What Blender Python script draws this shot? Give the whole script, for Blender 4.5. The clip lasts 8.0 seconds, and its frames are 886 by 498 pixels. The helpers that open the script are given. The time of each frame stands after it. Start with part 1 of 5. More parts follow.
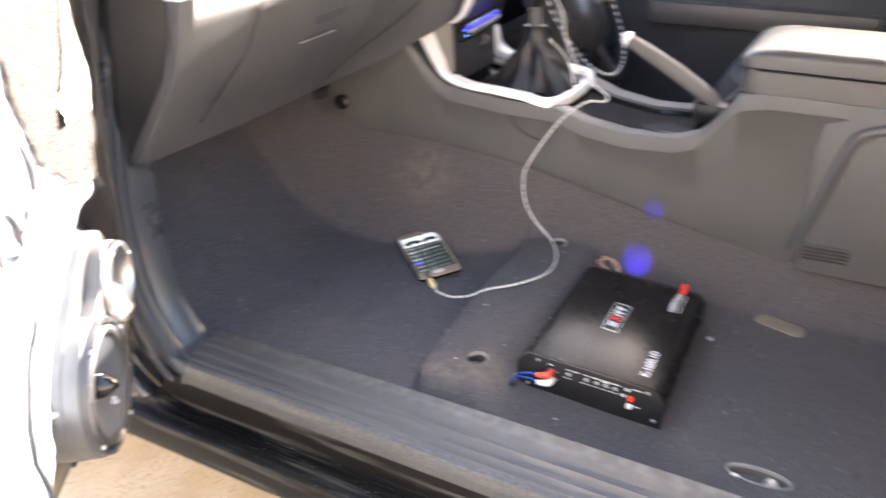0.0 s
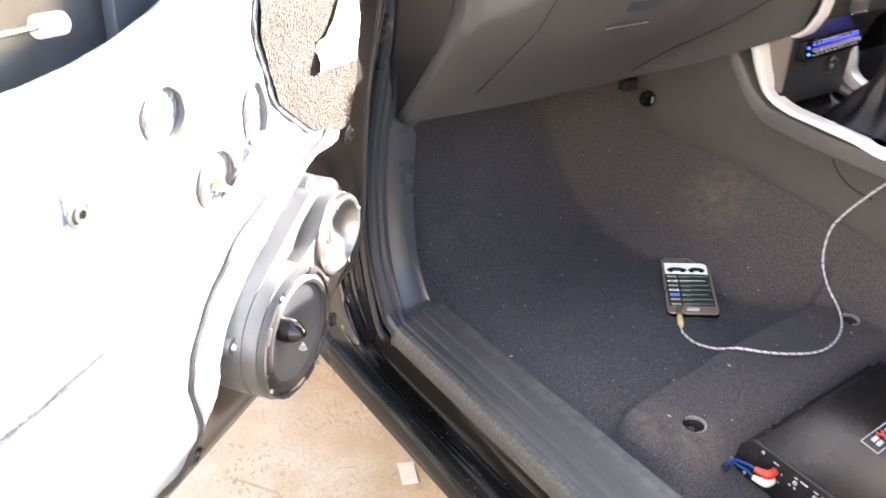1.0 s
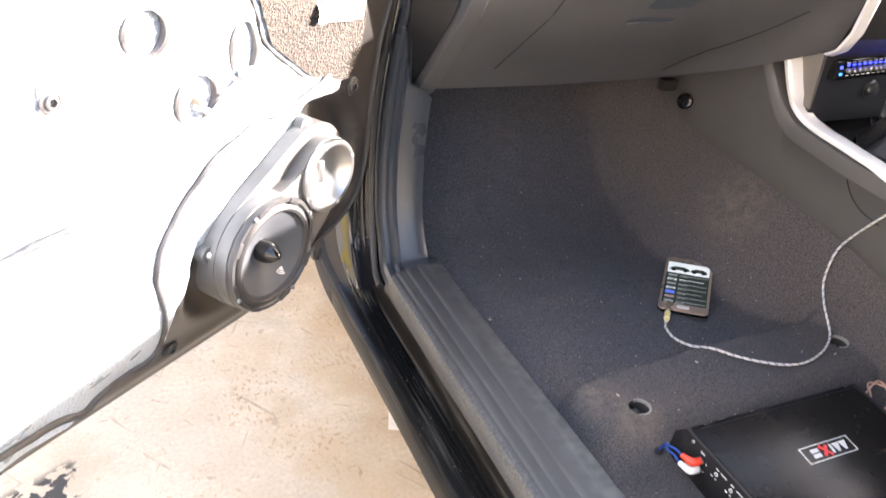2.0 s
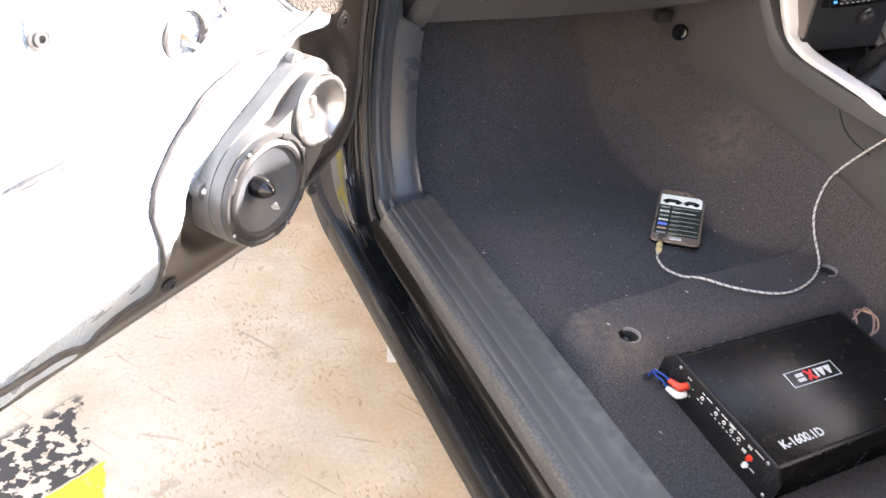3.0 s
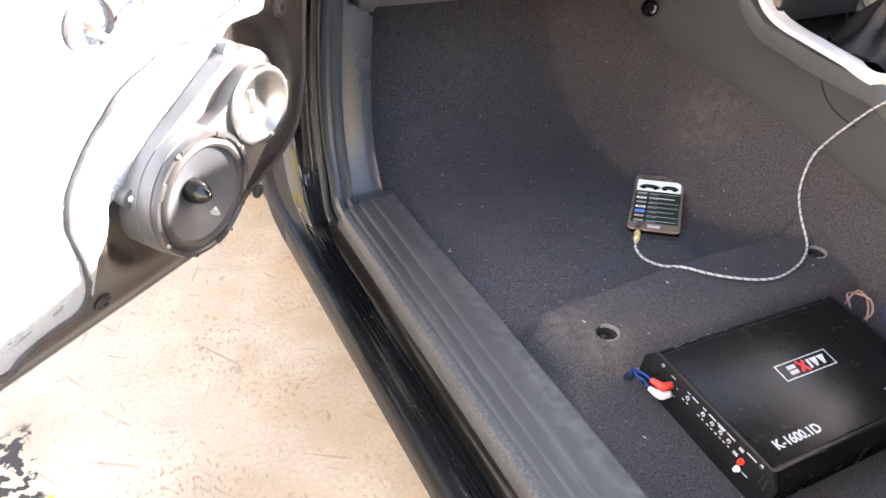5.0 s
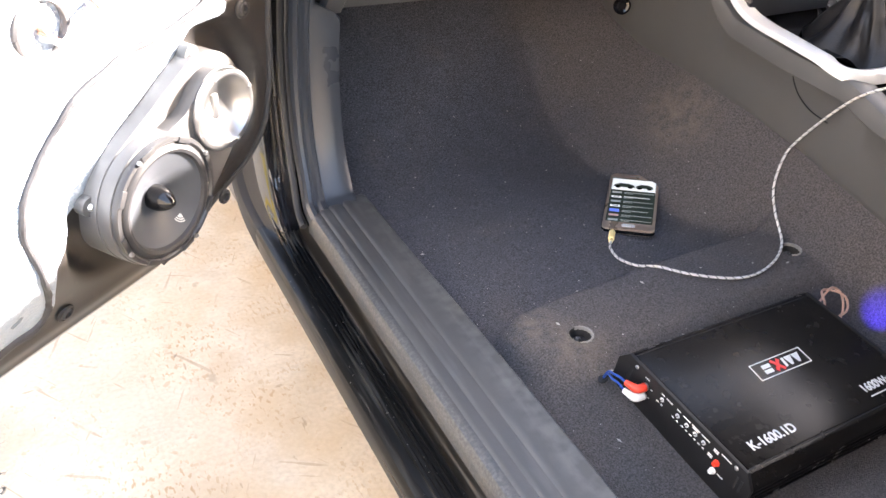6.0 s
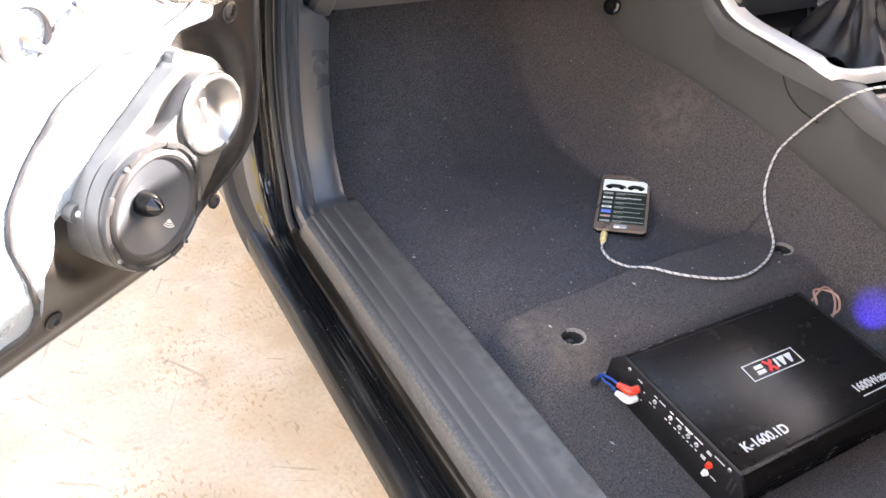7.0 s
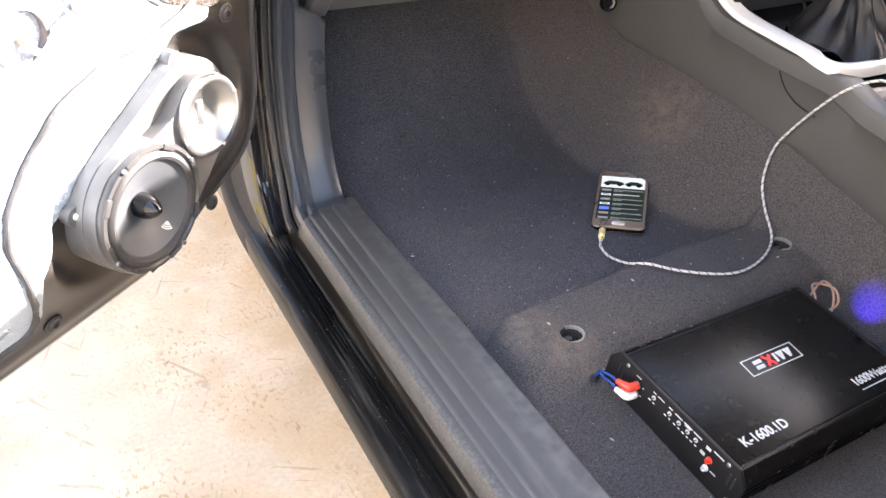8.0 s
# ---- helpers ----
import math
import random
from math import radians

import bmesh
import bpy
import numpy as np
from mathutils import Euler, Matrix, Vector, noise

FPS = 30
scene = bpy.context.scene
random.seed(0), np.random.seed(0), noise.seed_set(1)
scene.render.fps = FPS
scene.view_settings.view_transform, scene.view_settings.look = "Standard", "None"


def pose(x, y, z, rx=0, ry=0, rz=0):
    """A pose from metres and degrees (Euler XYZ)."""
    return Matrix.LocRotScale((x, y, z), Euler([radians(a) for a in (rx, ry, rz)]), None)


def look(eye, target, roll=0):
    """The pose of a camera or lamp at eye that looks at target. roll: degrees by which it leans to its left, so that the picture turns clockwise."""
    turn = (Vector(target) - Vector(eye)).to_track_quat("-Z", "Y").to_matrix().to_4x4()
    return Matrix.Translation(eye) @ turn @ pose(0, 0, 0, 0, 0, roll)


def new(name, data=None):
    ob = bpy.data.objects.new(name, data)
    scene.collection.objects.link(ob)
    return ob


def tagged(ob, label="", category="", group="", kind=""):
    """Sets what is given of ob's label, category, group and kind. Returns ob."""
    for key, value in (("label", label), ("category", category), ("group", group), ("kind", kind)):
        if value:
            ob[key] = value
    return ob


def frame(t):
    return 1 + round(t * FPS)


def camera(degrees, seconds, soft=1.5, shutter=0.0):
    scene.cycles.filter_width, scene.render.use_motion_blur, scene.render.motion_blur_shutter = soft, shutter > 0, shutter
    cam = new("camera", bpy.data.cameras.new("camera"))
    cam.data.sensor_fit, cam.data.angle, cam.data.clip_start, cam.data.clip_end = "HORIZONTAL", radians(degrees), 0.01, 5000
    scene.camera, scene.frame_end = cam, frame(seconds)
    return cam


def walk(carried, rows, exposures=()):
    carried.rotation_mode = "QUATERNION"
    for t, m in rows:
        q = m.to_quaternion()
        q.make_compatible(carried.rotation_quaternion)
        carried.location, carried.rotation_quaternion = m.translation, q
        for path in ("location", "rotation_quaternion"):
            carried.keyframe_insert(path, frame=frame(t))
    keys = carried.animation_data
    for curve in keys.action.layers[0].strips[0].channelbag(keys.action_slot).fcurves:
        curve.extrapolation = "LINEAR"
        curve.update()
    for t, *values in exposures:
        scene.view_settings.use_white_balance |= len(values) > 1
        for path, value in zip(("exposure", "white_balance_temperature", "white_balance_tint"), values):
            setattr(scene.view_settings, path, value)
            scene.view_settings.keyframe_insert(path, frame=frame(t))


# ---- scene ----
# World: x towards the inside of the car, y towards its nose, z up; the sill's inner edge is x = 0, the workshop floor z = 0.
cam = camera(56.1, 8.0, shutter=0.5)
PATH = [
    (0, (-0.814, -0.474, 1.119), (0.732, 0.394, 0.193), -1.2),
    (0.5, (-0.744, -0.43, 1.114), (0.566, 0.736, 0.152), 0.9),
    (1, (-0.658, -0.479, 1.118), (0.374, 0.912, 0.118), 3.3),
    (1.5, (-0.575, -0.583, 1.135), (0.324, 0.886, 0.119), 6.8),
    (2, (-0.551, -0.652, 1.132), (0.247, 0.861, 0.095), 7.5),
    (2.2, (-0.551, -0.663, 1.132), (0.239, 0.816, 0.043), 7.5),
    (3.5, (-0.538, -0.675, 1.137), (0.229, 0.759, -0.027), 6.8),
    (4, (-0.522, -0.655, 1.119), (0.249, 0.775, -0.049), 6.4),
    (4.5, (-0.496, -0.636, 1.097), (0.28, 0.796, -0.064), 5.3),
    (6, (-0.45, -0.621, 1.084), (0.373, 0.786, -0.073), 4.6),
    (6.5, (-0.445, -0.621, 1.084), (0.39, 0.78, -0.074), 4.7),
    (7, (-0.444, -0.617, 1.086), (0.392, 0.783, -0.072), 4.4),
    (7.5, (-0.443, -0.619, 1.088), (0.394, 0.779, -0.072), 4.1),
    (8, (-0.441, -0.62, 1.087), (0.392, 0.78, -0.074), 3.7),
]
walk(cam, [(t, look(eye, target, roll)) for t, eye, target, roll in PATH], [(0, 4.05, 6850, 18), (0.7, 3.88, 6850, 18), (3.5, 3.72, 6850, 18), (6, 3.92, 6850, 18), (8, 3.92, 6850, 18)])

# ---- light: low sun through the far windows, open sky ----
SUN_ELEV, SUN_AZ = 16.0, -8.0
world = bpy.data.worlds.new("sky")
scene.world = world
world.use_nodes = True
wn = world.node_tree
sky = wn.nodes.new("ShaderNodeTexSky")
sky.sky_type = "NISHITA"
sky.sun_disc = False
sky.dust_density, sky.ozone_density = 2.5, 0.5
sky.sun_elevation = radians(SUN_ELEV)
sky.sun_rotation = radians(90 - SUN_AZ)
wn.links.new(sky.outputs[0], wn.nodes["Background"].inputs[0])
wn.nodes["Background"].inputs[1].default_value = 0.15
sun = new("sun", bpy.data.lights.new("sun", "SUN"))
sun.data.energy, sun.data.angle, sun.data.color = 4.6, radians(0.6), (1.0, 0.95, 0.88)
sd = Vector((math.cos(radians(SUN_ELEV)) * math.cos(radians(SUN_AZ)), math.cos(radians(SUN_ELEV)) * math.sin(radians(SUN_AZ)), math.sin(radians(SUN_ELEV))))
sun.matrix_world = look(sd * 20, (0, 0, 0))


# ---- materials ----
def mat(name, color, rough=0.5, metal=0.0, var=0.15, scale=30.0, bump=0.1, bscale=300.0, depth=0.001, spots=0.0, dirt=None, coat=0.0, rvar=0.1, spec=0.5, stretch=(1, 1, 1)):
    m = bpy.data.materials.new(name)
    m.use_nodes = True
    t = m.node_tree
    b = t.nodes["Principled BSDF"]
    geo = t.nodes.new("ShaderNodeTexCoord")
    def nz(s, det=4.0):
        n = t.nodes.new("ShaderNodeTexNoise")
        n.inputs["Scale"].default_value, n.inputs["Detail"].default_value = s, det
        mp = t.nodes.new("ShaderNodeMapping")
        mp.inputs["Scale"].default_value = stretch
        t.links.new(geo.outputs["Object"], mp.inputs["Vector"])
        t.links.new(mp.outputs[0], n.inputs["Vector"])
        return n
    n1, n2 = nz(scale), nz(bscale, 3.0)
    mixed = t.nodes.new("ShaderNodeMixRGB")
    mixed.inputs[1].default_value = (*[c * (1 - var) for c in color], 1)
    mixed.inputs[2].default_value = (*[min(1, c * (1 + var)) for c in color], 1)
    ramp = t.nodes.new("ShaderNodeMapRange")
    ramp.inputs[1].default_value, ramp.inputs[2].default_value = 0.3, 0.7
    t.links.new(n1.outputs[0], ramp.inputs[0])
    t.links.new(ramp.outputs[0], mixed.inputs[0])
    last = mixed
    if spots:
        fine = t.nodes.new("ShaderNodeMixRGB")
        fine.blend_type = "MULTIPLY"
        fine.inputs[0].default_value = spots
        r2 = t.nodes.new("ShaderNodeMapRange")
        r2.inputs[1].default_value, r2.inputs[2].default_value, r2.inputs[3].default_value, r2.inputs[4].default_value = 0.3, 0.7, 0.3, 1.7
        t.links.new(n2.outputs[0], r2.inputs[0])
        t.links.new(last.outputs[0], fine.inputs[1])
        t.links.new(r2.outputs[0], fine.inputs[2])
        last = fine
    if dirt:
        n3 = nz(dirt[1], 6.0)
        r3 = t.nodes.new("ShaderNodeMapRange")
        r3.inputs[1].default_value, r3.inputs[2].default_value, r3.inputs[4].default_value = dirt[2], dirt[2] + 0.15, dirt[3]
        d = t.nodes.new("ShaderNodeMixRGB")
        d.inputs[2].default_value = (*dirt[0], 1)
        t.links.new(n3.outputs[0], r3.inputs[0])
        t.links.new(r3.outputs[0], d.inputs[0])
        t.links.new(last.outputs[0], d.inputs[1])
        last = d
    t.links.new(last.outputs[0], b.inputs["Base Color"])
    rr = t.nodes.new("ShaderNodeMapRange")
    rr.inputs[3].default_value, rr.inputs[4].default_value = max(0.02, rough - rvar), min(1, rough + rvar)
    t.links.new(n1.outputs[0], rr.inputs[0])
    t.links.new(rr.outputs[0], b.inputs["Roughness"])
    b.inputs["Metallic"].default_value = metal
    b.inputs["Coat Weight"].default_value = coat
    b.inputs["Specular IOR Level"].default_value = spec
    if bump:
        bp = t.nodes.new("ShaderNodeBump")
        bp.inputs["Strength"].default_value, bp.inputs["Distance"].default_value = bump, depth
        t.links.new(n2.outputs[0], bp.inputs["Height"])
        t.links.new(bp.outputs[0], b.inputs["Normal"])
    return m


def glow(name, color, strength):
    m = bpy.data.materials.new(name)
    m.use_nodes = True
    b = m.node_tree.nodes["Principled BSDF"]
    b.inputs["Base Color"].default_value = (*color, 1)
    b.inputs["Emission Color"].default_value = (*color, 1)
    b.inputs["Emission Strength"].default_value = strength
    return m


CARPET = mat("carpet", (0.056, 0.058, 0.069), 0.95, var=0.10, scale=22, bump=1.0, bscale=600, depth=0.0024, spots=0.9, dirt=((0.16, 0.13, 0.10), 9.0, 0.60, 0.16))
t = CARPET.node_tree
b = t.nodes["Principled BSDF"]
under = b.inputs["Base Color"].links[0].from_socket
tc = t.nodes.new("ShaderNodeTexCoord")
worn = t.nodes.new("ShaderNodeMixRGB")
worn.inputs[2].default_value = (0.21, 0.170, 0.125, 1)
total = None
# brown wear at the platform corner; third spot paints in a tunnel light streak
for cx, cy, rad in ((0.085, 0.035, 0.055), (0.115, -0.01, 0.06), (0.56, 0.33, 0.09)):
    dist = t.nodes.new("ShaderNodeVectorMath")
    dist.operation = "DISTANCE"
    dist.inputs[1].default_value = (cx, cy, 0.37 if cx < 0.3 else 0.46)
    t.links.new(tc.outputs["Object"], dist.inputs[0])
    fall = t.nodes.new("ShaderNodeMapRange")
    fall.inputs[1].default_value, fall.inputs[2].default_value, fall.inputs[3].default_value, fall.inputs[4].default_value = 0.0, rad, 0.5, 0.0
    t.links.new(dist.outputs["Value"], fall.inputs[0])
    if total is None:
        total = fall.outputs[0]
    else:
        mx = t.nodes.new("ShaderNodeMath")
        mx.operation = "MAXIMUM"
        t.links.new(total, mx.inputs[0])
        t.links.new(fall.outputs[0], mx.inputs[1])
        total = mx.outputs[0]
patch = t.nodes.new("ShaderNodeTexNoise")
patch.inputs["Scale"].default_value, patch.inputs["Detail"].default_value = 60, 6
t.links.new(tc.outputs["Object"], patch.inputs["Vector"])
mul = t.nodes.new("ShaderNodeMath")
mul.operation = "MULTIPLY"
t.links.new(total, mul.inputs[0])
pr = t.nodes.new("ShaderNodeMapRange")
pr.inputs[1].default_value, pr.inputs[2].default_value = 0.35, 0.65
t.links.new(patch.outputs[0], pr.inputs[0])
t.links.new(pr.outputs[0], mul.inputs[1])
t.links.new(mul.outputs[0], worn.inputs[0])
# browner towards tunnel and rear: warm bounced light put into the carpet colour
warm_light = t.nodes.new("ShaderNodeMixRGB")
warm_light.inputs[2].default_value = (0.080, 0.070, 0.065, 1)
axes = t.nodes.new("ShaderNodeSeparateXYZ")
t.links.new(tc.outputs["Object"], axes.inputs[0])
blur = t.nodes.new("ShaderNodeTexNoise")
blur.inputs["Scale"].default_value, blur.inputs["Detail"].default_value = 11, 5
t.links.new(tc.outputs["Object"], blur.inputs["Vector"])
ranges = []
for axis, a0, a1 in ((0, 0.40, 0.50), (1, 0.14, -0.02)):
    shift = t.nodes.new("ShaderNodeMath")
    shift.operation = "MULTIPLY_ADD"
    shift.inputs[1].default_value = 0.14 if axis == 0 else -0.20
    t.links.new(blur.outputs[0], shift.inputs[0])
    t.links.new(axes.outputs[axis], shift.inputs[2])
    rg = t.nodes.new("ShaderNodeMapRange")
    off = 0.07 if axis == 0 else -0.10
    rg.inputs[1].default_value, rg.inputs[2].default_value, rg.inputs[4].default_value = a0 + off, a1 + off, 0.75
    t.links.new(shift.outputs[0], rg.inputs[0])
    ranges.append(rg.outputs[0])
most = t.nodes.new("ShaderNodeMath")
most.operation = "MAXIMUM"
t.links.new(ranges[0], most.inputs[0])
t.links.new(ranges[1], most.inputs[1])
t.links.new(most.outputs[0], warm_light.inputs[0])
pile = t.nodes.new("ShaderNodeTexNoise")
pile.inputs["Scale"].default_value, pile.inputs["Detail"].default_value = 420, 3
t.links.new(tc.outputs["Object"], pile.inputs["Vector"])
grain = t.nodes.new("ShaderNodeMapRange")
grain.inputs[1].default_value, grain.inputs[2].default_value, grain.inputs[3].default_value, grain.inputs[4].default_value = 0.3, 0.7, 0.35, 1.65
t.links.new(pile.outputs[0], grain.inputs[0])
fibre = t.nodes.new("ShaderNodeMixRGB")
fibre.blend_type = "MULTIPLY"
fibre.inputs[0].default_value = 0.8
t.links.new(warm_light.outputs[0], fibre.inputs[1])
t.links.new(grain.outputs[0], fibre.inputs[2])
t.links.new(under, warm_light.inputs[1])
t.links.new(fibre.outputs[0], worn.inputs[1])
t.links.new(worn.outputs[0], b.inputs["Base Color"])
TRIM = mat("grey_plastic", (0.034, 0.040, 0.050), 0.30, var=0.12, scale=12, bump=0.35, bscale=900, depth=0.0006)
CONSOLE = mat("console_plastic", (0.074, 0.073, 0.071), 0.5, var=0.08, scale=9, bump=0.35, bscale=900, depth=0.0005)
CHEEK = mat("cheek_plastic", (0.17, 0.155, 0.135), 0.5, var=0.06, scale=9, bump=0.3, bscale=900, depth=0.0005)
SILLMAT = mat("sill_plastic", (0.044, 0.045, 0.047), 0.46, var=0.10, scale=50, bump=0.4, bscale=700, depth=0.0004, dirt=((0.12, 0.124, 0.124), 60.0, 0.52, 0.22), stretch=(1, 0.12, 1))


def rubbed(m, colour, x0, x1, x2, x3, scale, amount):
    """Pale rubbed band between x0 and x3, broken up by noise."""
    t = m.node_tree
    b = t.nodes["Principled BSDF"]
    under = b.inputs["Base Color"].links[0].from_socket
    tc = t.nodes.new("ShaderNodeTexCoord")
    sep = t.nodes.new("ShaderNodeSeparateXYZ")
    t.links.new(tc.outputs["Object"], sep.inputs[0])
    masks = []
    for a, c in ((x0, x1), (x3, x2)):
        n = t.nodes.new("ShaderNodeMapRange")
        n.inputs[1].default_value, n.inputs[2].default_value = a, c
        t.links.new(sep.outputs[0], n.inputs[0])
        masks.append(n.outputs[0])
    n = t.nodes.new("ShaderNodeTexNoise")
    n.inputs["Scale"].default_value, n.inputs["Detail"].default_value = scale, 7
    t.links.new(tc.outputs["Object"], n.inputs["Vector"])
    r = t.nodes.new("ShaderNodeMapRange")
    r.inputs[1].default_value, r.inputs[2].default_value, r.inputs[4].default_value = 0.42, 0.66, amount
    t.links.new(n.outputs[0], r.inputs[0])
    masks.append(r.outputs[0])
    last = masks[0]
    for other in masks[1:]:
        k = t.nodes.new("ShaderNodeMath")
        k.operation = "MULTIPLY"
        t.links.new(last, k.inputs[0])
        t.links.new(other, k.inputs[1])
        last = k.outputs[0]
    mx = t.nodes.new("ShaderNodeMixRGB")
    mx.inputs[2].default_value = (*colour, 1)
    t.links.new(last, mx.inputs[0])
    t.links.new(under, mx.inputs[1])
    t.links.new(mx.outputs[0], b.inputs["Base Color"])


rubbed(SILLMAT, (0.15, 0.148, 0.142), -0.102, -0.095, -0.089, -0.076, 260, 0.38)
rubbed(SILLMAT, (0.15, 0.16, 0.155), -0.032, -0.010, 0.004, 0.012, 45, 0.32)
DASH = mat("dash_plastic", (0.060, 0.061, 0.064), 0.42, var=0.1, scale=8, bump=0.4, bscale=800, depth=0.0006)
# pale lengthwise streaks: dust, plus the ridges' highlights put into the colour
ROCKER = mat("dull_black_paint", (0.010, 0.0095, 0.009), 0.30, var=0.3, scale=18, bump=0.1, bscale=90, depth=0.001, spec=0.13, dirt=((0.13, 0.122, 0.11), 60.0, 0.56, 0.5), stretch=(1, 0.06, 1))
PAINT = mat("black_paint", (0.012, 0.012, 0.014), 0.10, var=0.3, scale=18, bump=0.05, bscale=60, depth=0.001, spec=0.5, coat=0.6, dirt=((0.07, 0.065, 0.06), 40.0, 0.60, 0.35))
DOORPAINT = mat("door_black_paint", (0.022, 0.020, 0.019), 0.32, var=0.3, scale=14, bump=0.05, bscale=60, depth=0.001, coat=0.3, dirt=((0.10, 0.085, 0.07), 30.0, 0.6, 0.3))
RUBBER = mat("rubber", (0.022, 0.022, 0.024), 0.55, var=0.2, scale=40, bump=0.2, bscale=400)
# near-black: shade put into the colour of gaps, slots and closed-off insides
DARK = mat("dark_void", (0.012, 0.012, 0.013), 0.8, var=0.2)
FILM = mat("white_film", (0.43, 0.51, 0.61), 0.30, metal=0.35, var=0.10, scale=14, bump=0.9, bscale=220, depth=0.005)
FOIL = mat("foil", (0.80, 0.81, 0.83), 0.28, metal=0.6, var=0.08, scale=20, bump=0.6, bscale=70, depth=0.004)
FOAM = mat("foam_pad", (0.046, 0.039, 0.034), 0.95, var=0.3, scale=120, bump=1.0, bscale=330, depth=0.008, spots=1.0)
BUTYL = mat("butyl", (0.035, 0.036, 0.040), 0.5, var=0.3, scale=60, bump=0.5, bscale=140)
# grey that paints crescent shadows on recess rims; also one clip plug
RIMGREY = mat("rim_shade_and_plug_grey", (0.07, 0.07, 0.075), 0.5, var=0.3, scale=60, bump=0.4, bscale=140)
PODMAT = mat("pod_plastic", (0.090, 0.089, 0.089), 0.38, var=0.15, scale=25, bump=0.25, bscale=700, depth=0.0005)
BASKET = mat("basket_black", (0.03, 0.03, 0.032), 0.30, var=0.15, scale=60, bump=0.1)
RINGMET = mat("basket_ring", (0.05, 0.05, 0.052), 0.32, metal=0.2, var=0.03, rvar=0.03, scale=60, bump=0.02)
CONE = mat("cone_paper", (0.062, 0.068, 0.078), 0.30, var=0.03, rvar=0.02, scale=50, bump=0.2, bscale=500, depth=0.0005)
HORNMET = mat("satin_silver", (0.46, 0.46, 0.46), 0.32, metal=0.95, var=0.04, bump=0.03, rvar=0.06)
CHROME = mat("chrome", (0.80, 0.80, 0.80), 0.12, metal=1.0, var=0.05, bump=0.03, rvar=0.05)
STEEL = mat("steel", (0.5, 0.5, 0.5), 0.35, metal=1.0, var=0.15, bump=0.1)
SILVER = mat("silver_trim", (0.78, 0.78, 0.77), 0.32, metal=0.25, var=0.03, scale=6, bump=0.05, coat=0.3)
LEATHER = mat("leather", (0.012, 0.012, 0.013), 0.36, spec=0.35, var=0.2, scale=30, bump=0.5, bscale=420, depth=0.0008)
ARMLEATHER = mat("armrest_leather", (0.065, 0.062, 0.060), 0.42, var=0.08, scale=20, bump=0.4, bscale=500, depth=0.0006)
AMPBLACK = mat("amp_black", (0.007, 0.0062, 0.0058), 0.27, spec=0.16, rvar=0.015, var=0.2, scale=50, bump=0.08, bscale=900, depth=0.0003)
AMPPANEL = mat("amp_panel", (0.009, 0.009, 0.010), 0.5, spec=0.3, var=0.2, scale=60, bump=0.1)
WHITEINK = mat("white_ink", (0.66, 0.66, 0.65), 0.5, var=0.04, bump=0)
INKGREY = mat("grey_ink", (0.45, 0.46, 0.47), 0.5, var=0.05, bump=0)
REDINK = mat("red_ink", (0.75, 0.02, 0.02), 0.45, var=0.05, bump=0)
REDPL = mat("red_plastic", (0.80, 0.06, 0.03), 0.35, var=0.08, bump=0.05)
WHITEPL = mat("white_plastic", (0.80, 0.80, 0.78), 0.35, var=0.04, bump=0.05)
BLUEPL = mat("blue_wire", (0.012, 0.06, 0.30), 0.35, var=0.08, bump=0.05)
YELPL = mat("yellow_plug", (0.85, 0.70, 0.34), 0.35, metal=0.2, var=0.08, bump=0.05)
COPPER = mat("copper_wire", (0.50, 0.30, 0.22), 0.35, var=0.15, bump=0.05)
PHONEGOLD = mat("phone_bezel", (0.40, 0.32, 0.26), 0.3, metal=0.6, var=0.06, bump=0.02)
BLACKGLASS = mat("black_gloss", (0.008, 0.008, 0.009), 0.12, var=0.1, bump=0, rvar=0.04)
STACKBLACK = mat("stack_black", (0.012, 0.012, 0.013), 0.40, var=0.1, bump=0.1, bscale=600, depth=0.0003)
BLUELED = glow("blue_led", (0.03, 0.05, 1.0), 0.5)
SCREENW = glow("screen_white", (0.75, 0.80, 0.78), 0.035)
SCREENB = glow("screen_blue", (0.10, 0.18, 0.70), 0.04)
SCREEND = glow("screen_dark", (0.010, 0.018, 0.014), 0.05)
PAPER = mat("paper", (0.80, 0.79, 0.76), 0.8, var=0.05, bump=0.1)


# ---- mesh helpers ----
def smooth01(a):
    a = max(0.0, min(1.0, a))
    return a * a * (3 - 2 * a)


def curve_at(pts, a):
    """Piecewise-linear value at a of (a, value) pairs."""
    if a <= pts[0][0]:
        return pts[0][1]
    for (a0, v0), (a1, v1) in zip(pts, pts[1:]):
        if a <= a1:
            return v0 + (v1 - v0) * (a - a0) / (a1 - a0)
    return pts[-1][1]


def spline(pts, per=8):
    """Catmull-Rom through points of any dimension."""
    p = [Vector(q) for q in pts]
    p = [2 * p[0] - p[1]] + p + [2 * p[-1] - p[-2]]
    out = []
    for i in range(1, len(p) - 2):
        for k in range(per):
            s = k / per
            out.append(0.5 * (2 * p[i] + (p[i + 1] - p[i - 1]) * s + (2 * p[i - 1] - 5 * p[i] + 4 * p[i + 1] - p[i + 2]) * s * s + (3 * p[i] - p[i - 1] - 3 * p[i + 1] + p[i + 2]) * s ** 3))
    out.append(p[-2])
    return out


def finish(bm, sharp=35):
    bmesh.ops.recalc_face_normals(bm, faces=bm.faces)
    me = bpy.data.meshes.new("mesh")
    bm.to_mesh(me)
    bm.free()
    for p in me.polygons:
        p.use_smooth = True
    me.set_sharp_from_angle(angle=radians(sharp))
    return me


